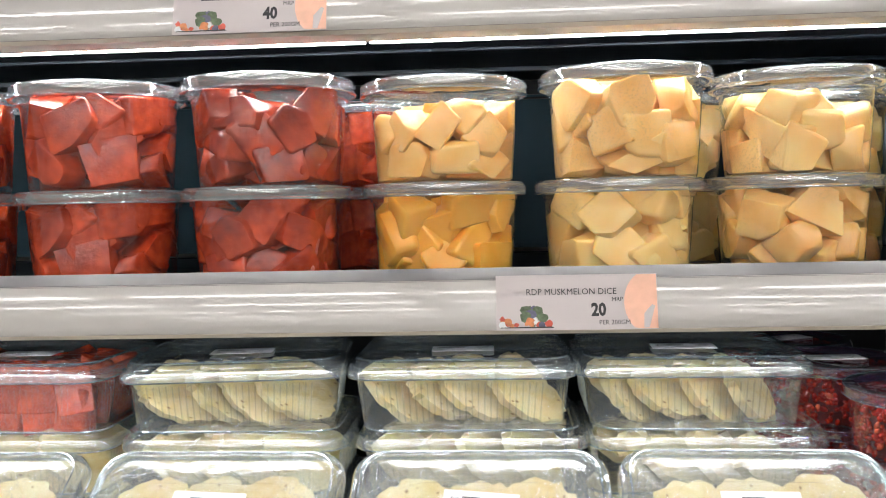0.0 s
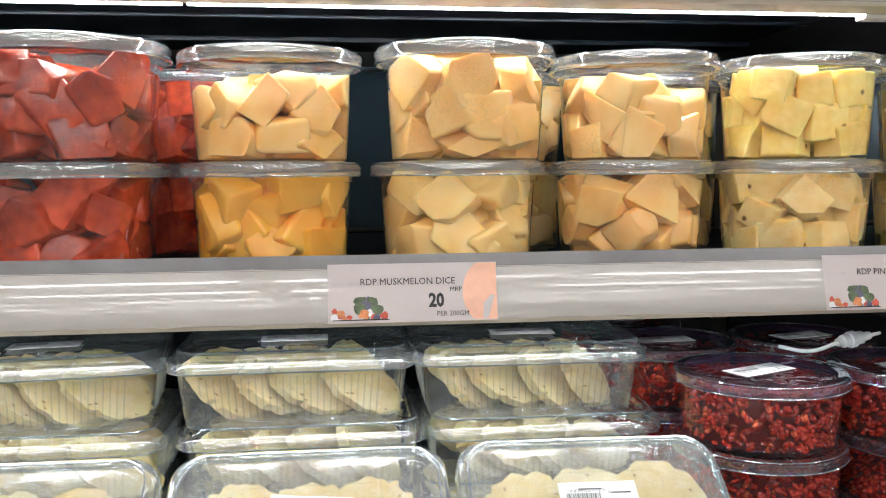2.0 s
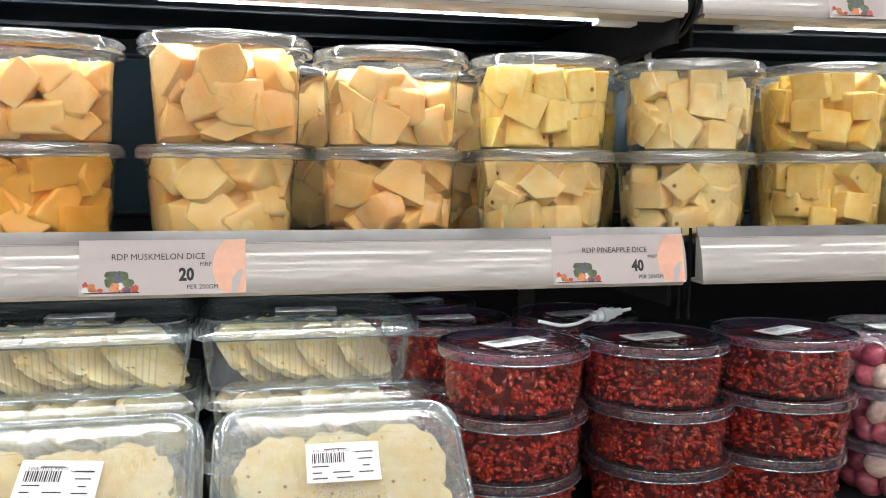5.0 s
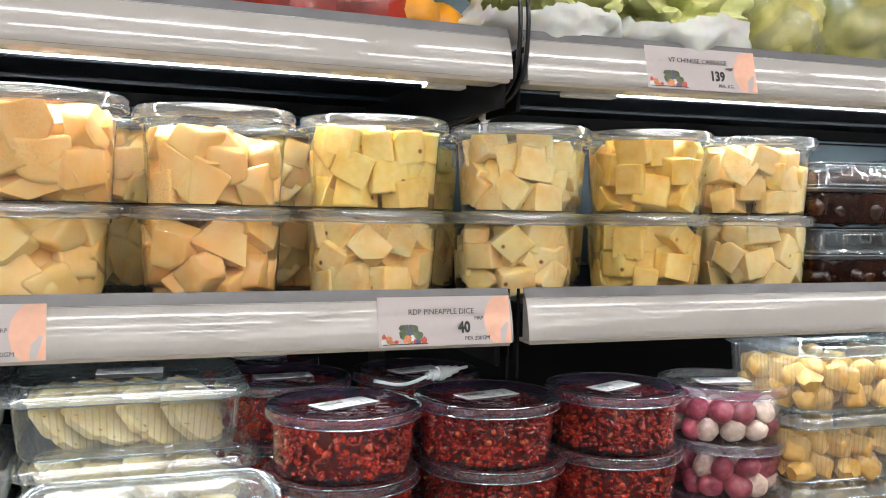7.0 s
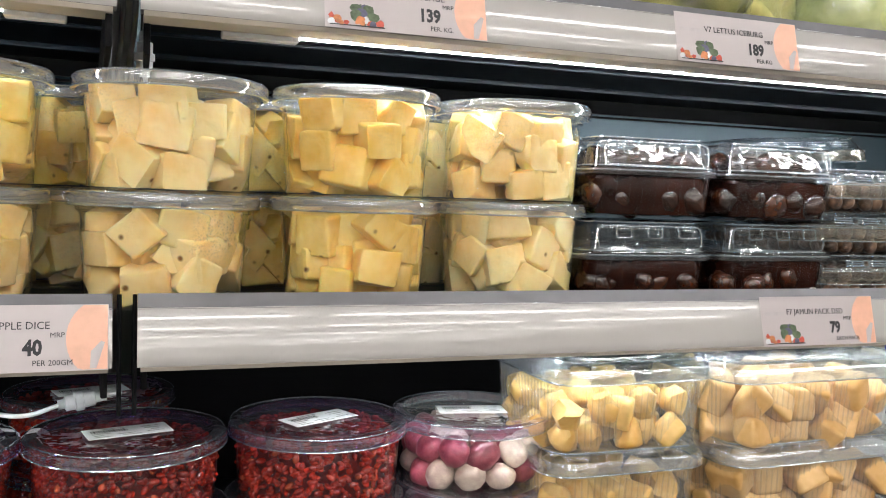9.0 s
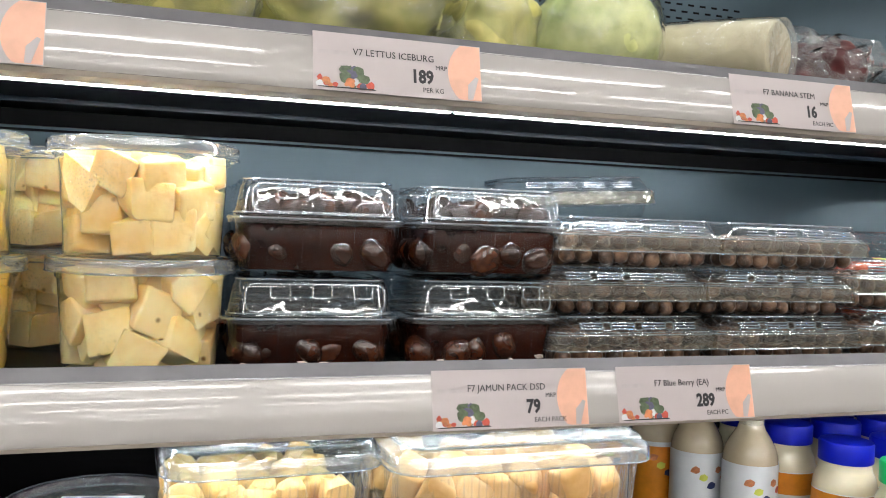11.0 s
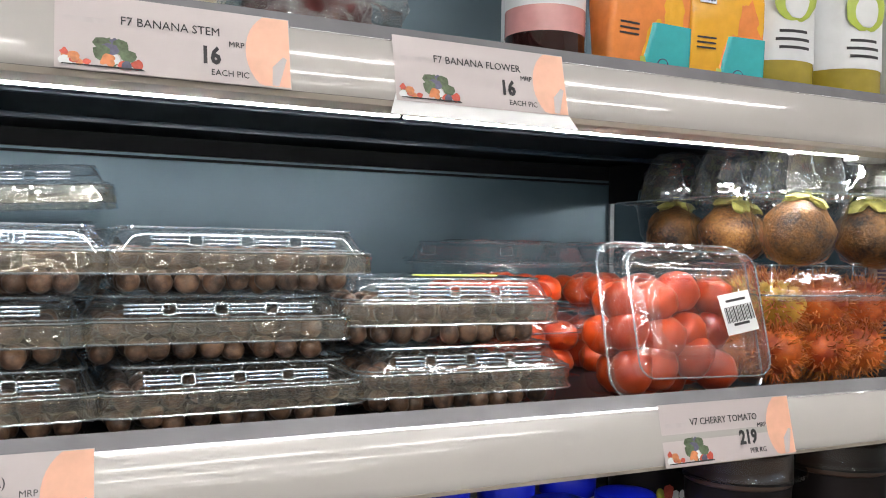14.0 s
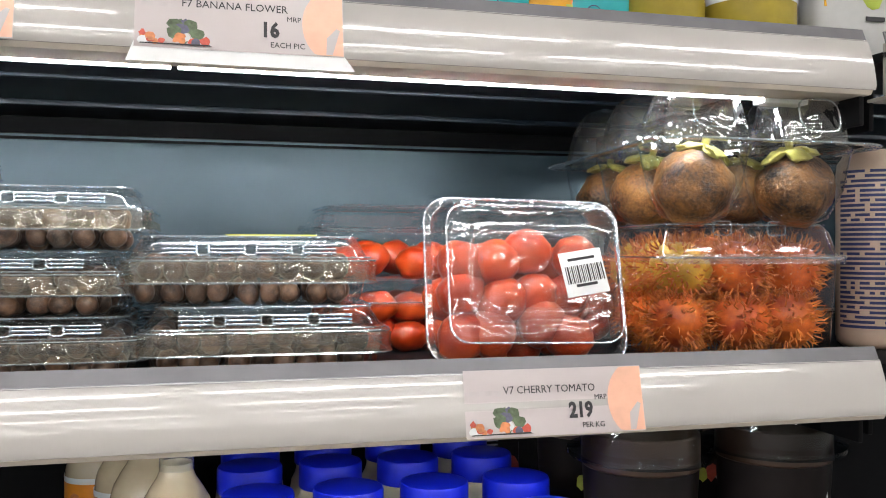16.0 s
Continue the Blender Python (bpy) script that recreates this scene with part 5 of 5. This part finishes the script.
def hooked_cable(s):
    """A black cable that comes down between the upper rails and hooks back under the shelf."""
    ob = thing("cable", at("B", s, 0, 0), "thin black cable hooking back under the shelf", "cable", "black cables")
    cu = bpy.data.curves.new("cable", "CURVE")
    cu.dimensions, cu.bevel_depth, cu.bevel_resolution = "3D", 0.0019, 2
    sp = cu.splines.new("BEZIER")
    sp.bezier_points.add(4)
    for b, p in zip(sp.bezier_points, ((0, 0.012, 1.52), (0.001, 0.008, 1.465), (0.0, 0.02, 1.432), (-0.004, 0.1, 1.414), (-0.008, 0.21, 1.408))):
        b.co, b.handle_left_type, b.handle_right_type = p, "AUTO", "AUTO"
    tmp = bpy.data.objects.new("tmp", cu)
    me = bpy.data.meshes.new_from_object(tmp)
    bpy.data.objects.remove(tmp)
    me.materials.append(CABLEM)
    part("strand", me, None, ob)


hooked_cable(-0.004)
hooked_cable(0.003)

# ---- upper shelf: vegetables in wrap, drinks and packs ----
ZU = 1.4618


def wrapped(name, s, d, size, squash, mt, seed, label, category, wrap=True, turn=0, rough=0.1, group=""):
    r = random.Random(seed)
    ob = thing(name, at("B", s, d, ZU + size * squash[2] * 0.94, turn), label, category, group)
    core = blob(r, size, squash, 5, rough, 2.2)
    for v in core.verts:
        q = v.co / size
        v.co *= 1 + 0.05 * abs(noise.noise(q * 2.6 + Vector((seed, 0, 0)))) * 2 + 0.018 * noise.noise(q * 11)
    part("body", core, mt, ob)
    if wrap:
        w = blob(r, size * 1.1, squash, 5, rough * 1.1, 2.2)
        for v in w.verts:
            v.co *= 1 + 0.03 * noise.noise(v.co * 70) + 0.012 * noise.noise(v.co * 260)
        part("wrap", w, WRAP, ob, "clear cling wrap with creases")
    return ob


def bag(s, d, seed):
    r = random.Random(seed)
    ob = thing("cabbage_bag", at("B", s, d, ZU), "leafy cabbage in a crumpled white plastic bag", "bagged cabbage", "bagged cabbages")
    bm = bmesh.new()
    bmesh.ops.create_icosphere(bm, subdivisions=5, radius=1)
    for v in bm.verts:
        q = v.co.copy()
        k = 1 + 0.16 * noise.noise(q * 2.4 + Vector((seed, 0, 0))) + 0.05 * noise.noise(q * 6) + 0.012 * noise.noise(q * 16)
        v.co = Vector((q.x * 0.072 * k, q.y * 0.075 * k, max(-0.03, q.z * 0.05 * k) + 0.03))
    bmesh.ops.delete(bm, geom=[v for v in bm.verts if v.co.z > 0.056 + 0.01 * noise.noise(v.co * 40) - 0.02 * (v.co.y < -0.02)], context="VERTS")
    part("bag", bm, BAG, ob, "crumpled white bag")
    part("cabbage", blob(r, 0.062, (1, 1, 0.75), 5, 0.3, 3.5), CABB, ob, m=pose(0, 0.005, 0.052))


bag(0.05, 0.09, 3)
bag(0.185, 0.09, 8)
wrapped("iceberg_lettuce", 0.296, 0.1, 0.056, (1, 1, 1.0), LETT, 12, "iceberg lettuce in creased cling wrap", "lettuce", group="wrapped lettuces")
wrapped("iceberg_lettuce", 0.425, 0.1, 0.07, (1, 1, 0.95), LETT, 14, "iceberg lettuce in creased cling wrap", "lettuce", group="wrapped lettuces")
wrapped("iceberg_lettuce", 0.535, 0.15, 0.05, (1, 1, 1.0), LETT, 15, "iceberg lettuce in creased cling wrap", "lettuce", group="wrapped lettuces")
wrapped("green_cabbage", 0.628, 0.12, 0.052, (1, 1, 0.95), CABB, 17, "pale green cabbage in cling wrap", "cabbage", rough=0.03)
wrapped("banana_flower", 0.832, 0.1, 0.034, (1.15, 1.2, 0.9), MAROON, 19, "dark maroon banana flower in cling wrap", "banana flower", rough=0.15)
w = blob(random.Random(5), 0.05, (1.05, 1, 0.75), 4, 0.25, 3)
part("wrap", w, WRAP, bpy.data.objects["banana_flower"], "loose crumpled cling wrap")
st = thing("banana_stem_vegetable", at("B", 0.745, 0.04, ZU + 0.032, rz=28, rx=2), "pale banana stem in clear wrap, cut end outwards", "vegetable")
part("stem", lathe([(0.0, 0.0), (0.024, 0.0), (0.0265, 0.003), (0.029, 0.06), (0.034, 0.2), (0.0, 0.2)], 32), STEM, st, m=pose(0, 0, 0, -90))
part("wrap", lathe([(0.0, -0.002), (0.027, -0.004), (0.0285, 0.005), (0.0315, 0.06), (0.0365, 0.2)], 32), WRAP, st, "clear creased wrap", m=pose(0, 0, 0, -90))

pk = thing("red_pepper_pack", at("A", -0.16, 0.09, ZU), "red peppers in glossy clear wrap", "peppers")
for k in range(3):
    part("pepper", blob(random.Random(50 + k), 0.036, (1.2, 1, 0.85), 3, 0.12, 3), PEPPER, pk, m=pose(-0.05 + 0.05 * k, 0.01 * (k % 2), 0.03))
part("wrap", blob(random.Random(4), 0.045, (2.0, 1.1, 0.8), 3, 0.08, 3), WRAP, pk, m=pose(0, 0, 0.034))
for k, (s, d) in enumerate(((-0.072, 0.09), (-0.035, 0.12))):
    ob = thing("orange", at("A", s, d, ZU + 0.026), "small yellow-orange fruit on the shelf", "orange", "oranges")
    part("fruit", blob(random.Random(80 + k), 0.028, (1, 1, 0.92), 3, 0.05, 3), ORANGE, ob)


def drink_bottle(s, d, r, mt, band, top, label, writing_col, seed):
    ob = thing("drink_bottle", at("B", s, d, ZU), label, "bottle", "drink bottles")
    part("body", lathe([(0.0, 0.0), (r * 0.9, 0.0), (r, 0.004), (r, 0.15), (r * 0.8, 0.175), (r * 0.42, 0.2), (r * 0.38, 0.24), (0.0, 0.24)], 40), mt, ob)
    part("label_band", lathe([(r * 1.008, 0.034), (r * 1.008, 0.12)], 40), band, ob, "printed label")
    if top:
        part("label_stripe", lathe([(r * 1.014, 0.031), (r * 1.014, 0.048)], 40), top, ob, "pink stripe")
    for k, (z, half, h) in enumerate(((0.082, 26, 0.011), (0.068, 20, 0.003), (0.062, 24, 0.003), (0.056, 22, 0.003))):
        if mt is APPLEJ:
            z, h = z - 0.0135, 0.0022
        bm = lathe([(r * 1.016, z), (r * 1.016, z + h)], 80)
        bmesh.ops.delete(bm, geom=[f for f in bm.faces if abs((math.degrees(math.atan2(f.calc_center_median().y, f.calc_center_median().x)) + 100 + 180) % 360 - 180) > half], context="FACES")
        if band is not PINK and mt is APPLEJ and k == 0:
            bm.free()
            a = radians(-100)
            part("print_apple", blob(random.Random(seed), 0.019, (0.95, 0.1, 0.95), 3, 0.05), APPLEG, ob, m=pose(r * 0.985 * math.cos(a), r * 0.985 * math.sin(a), 0.08, 0, 0, -10))
            part("print_apple_flesh", blob(random.Random(seed + 9), 0.013, (0.8, 0.1, 1), 3, 0.05), LABELW, ob, "white cut half of the apple", m=pose(r * 1.03 * math.cos(a), r * 1.03 * math.sin(a), 0.078, 0, 0, -10))
            continue
        part("print_line", bm, INK, ob)
    return ob


drink_bottle(0.984, 0.07, 0.0265, WINE, LABELW, PINK, "dark drink bottle with white and pink label", INK, 1)
drink_bottle(1.19, 0.075, 0.0335, APPLEJ, LABELW, None, "clear bottle of apple drink with pale green label", INK, 2)
drink_bottle(1.259, 0.07, 0.0335, APPLEJ, LABELW, None, "clear bottle of apple drink with pale green label", INK, 3)
drink_bottle(1.045, 0.17, 0.0335, WINE, LABELW, PINK, "dark drink bottle with white and pink label", INK, 4)


def pouch(s, d, w, top, low, accent, label, turn=0):
    ob = thing("drink_pouch", at("B", s, d, ZU, turn), label, "pouch", "drink pouches")
    def shape(z0, z1, wid, y0=0.0):
        bm = loft([(wid, 0.03 - 0.016 * abs(2 * k / 8 - 0.9), 0.004, z0 + (z1 - z0) * k / 8) for k in range(9)], True, True, 3)
        return bm
    part("body", shape(0.0, 0.14, w), top, ob)
    teal = loft([(w * 0.66, 0.0165, 0.004, 0.001), (w * 0.62, 0.0245, 0.004, 0.02), (w * 0.52, 0.0292, 0.004, 0.044)], False, False, 3)
    for v in teal.verts:
        v.co.x += w * 0.182 + v.co.z * 0.1
    part("lower_print", teal, low, ob, "teal lower field")
    part("figure", blob(random.Random(int(s * 1000)), 0.018, (0.55, 0.05, 1.3), 3, 0.2, 2), accent, ob, m=pose(w * 0.3, -0.0127, 0.045, 5, -12))
    part("figure", blob(random.Random(int(s * 1000) + 1), 0.013, (0.5, 0.05, 1.5), 3, 0.2, 2), accent, ob, m=pose(w * 0.02, -0.0113, 0.03, 5, 14))
    part("seal", lathe([(0.0045, 0.0), (0.0052, 0.0004), (0.0052, 0.0008), (0.0045, 0.0009)], 20), NAVY, ob, "small printed ring", m=pose(w * 0.14, -0.0118, 0.016, 90))
    part("print_box", block(0.007, 0.0006, 0.009, 0), APPLEG, ob, "small green print", m=pose(-w * 0.08, -0.0112, 0.012))
    for q in range(3):
        part("print_line", block(0.016, 0.0006, 0.0012, 0), INK, ob, m=pose(-w * 0.28, -0.0122 - 0.0003 * q, 0.034 + 0.0035 * q))
    part("barcode", block(0.014, 0.0006, 0.016, 0), STICKER, ob, m=pose(-w * 0.3, -0.0155, 0.065))
    for q in range(5):
        part("barcode_bar", block(0.001 + 0.0006 * (q % 2), 0.0006, 0.013, 0), INK, ob, m=pose(-w * 0.3 - 0.005 + 0.0025 * q, -0.016, 0.0665))


pouch(1.049, 0.052, 0.07, POUCHO, TEAL, POUCHY, "orange and teal shiny drink pouch", 3)
pouch(1.121, 0.056, 0.066, POUCHY, TEAL, POUCHO, "yellow and teal shiny drink pouch", -4)
for k, s in enumerate((1.332, 1.395)):
    ob = thing("snack_pack", at("B", s, 0.062, ZU, -3), "grey-white shiny snack pack with green pear print", "snack pack", "snack packs")
    part("body", loft([(0.062, 0.012, 0.004, 0.0), (0.06, 0.03, 0.008, 0.02), (0.058, 0.036, 0.01, 0.06), (0.06, 0.03, 0.008, 0.11), (0.062, 0.008, 0.003, 0.14)], True, True, 4), GREYPACK, ob)
    part("print_pear", blob(random.Random(9), 0.012, (0.8, 0.2, 1.4), 2, 0.1), APPLEG, ob, m=pose(0.012, -0.0165, 0.05))
    part("print_strip", block(0.005, 0.0008, 0.03, 0), POUCHY, ob, m=pose(-0.023, -0.0152, 0.035))
    part("print_strip", block(0.005, 0.0008, 0.008, 0), POUCHY, ob, m=pose(-0.023, -0.012, 0.012))
    part("print_line", block(0.015, 0.0008, 0.003, 0), INK, ob, m=pose(0.014, -0.0165, 0.026))

ob = thing("red_cabbage", at("B", 0.683, -0.035, ZL + 0.062), "shiny purple cabbage on the lower shelf", "cabbage")
part("head", blob(random.Random(91), 0.066, (1, 0.75, 0.95), 4, 0.06, 2.5), paint("purple_cabbage", (0.06, 0.008, 0.05), 0.3, vary=0.4, scale=40, col2=(0.16, 0.03, 0.13), coat=0.4), ob)
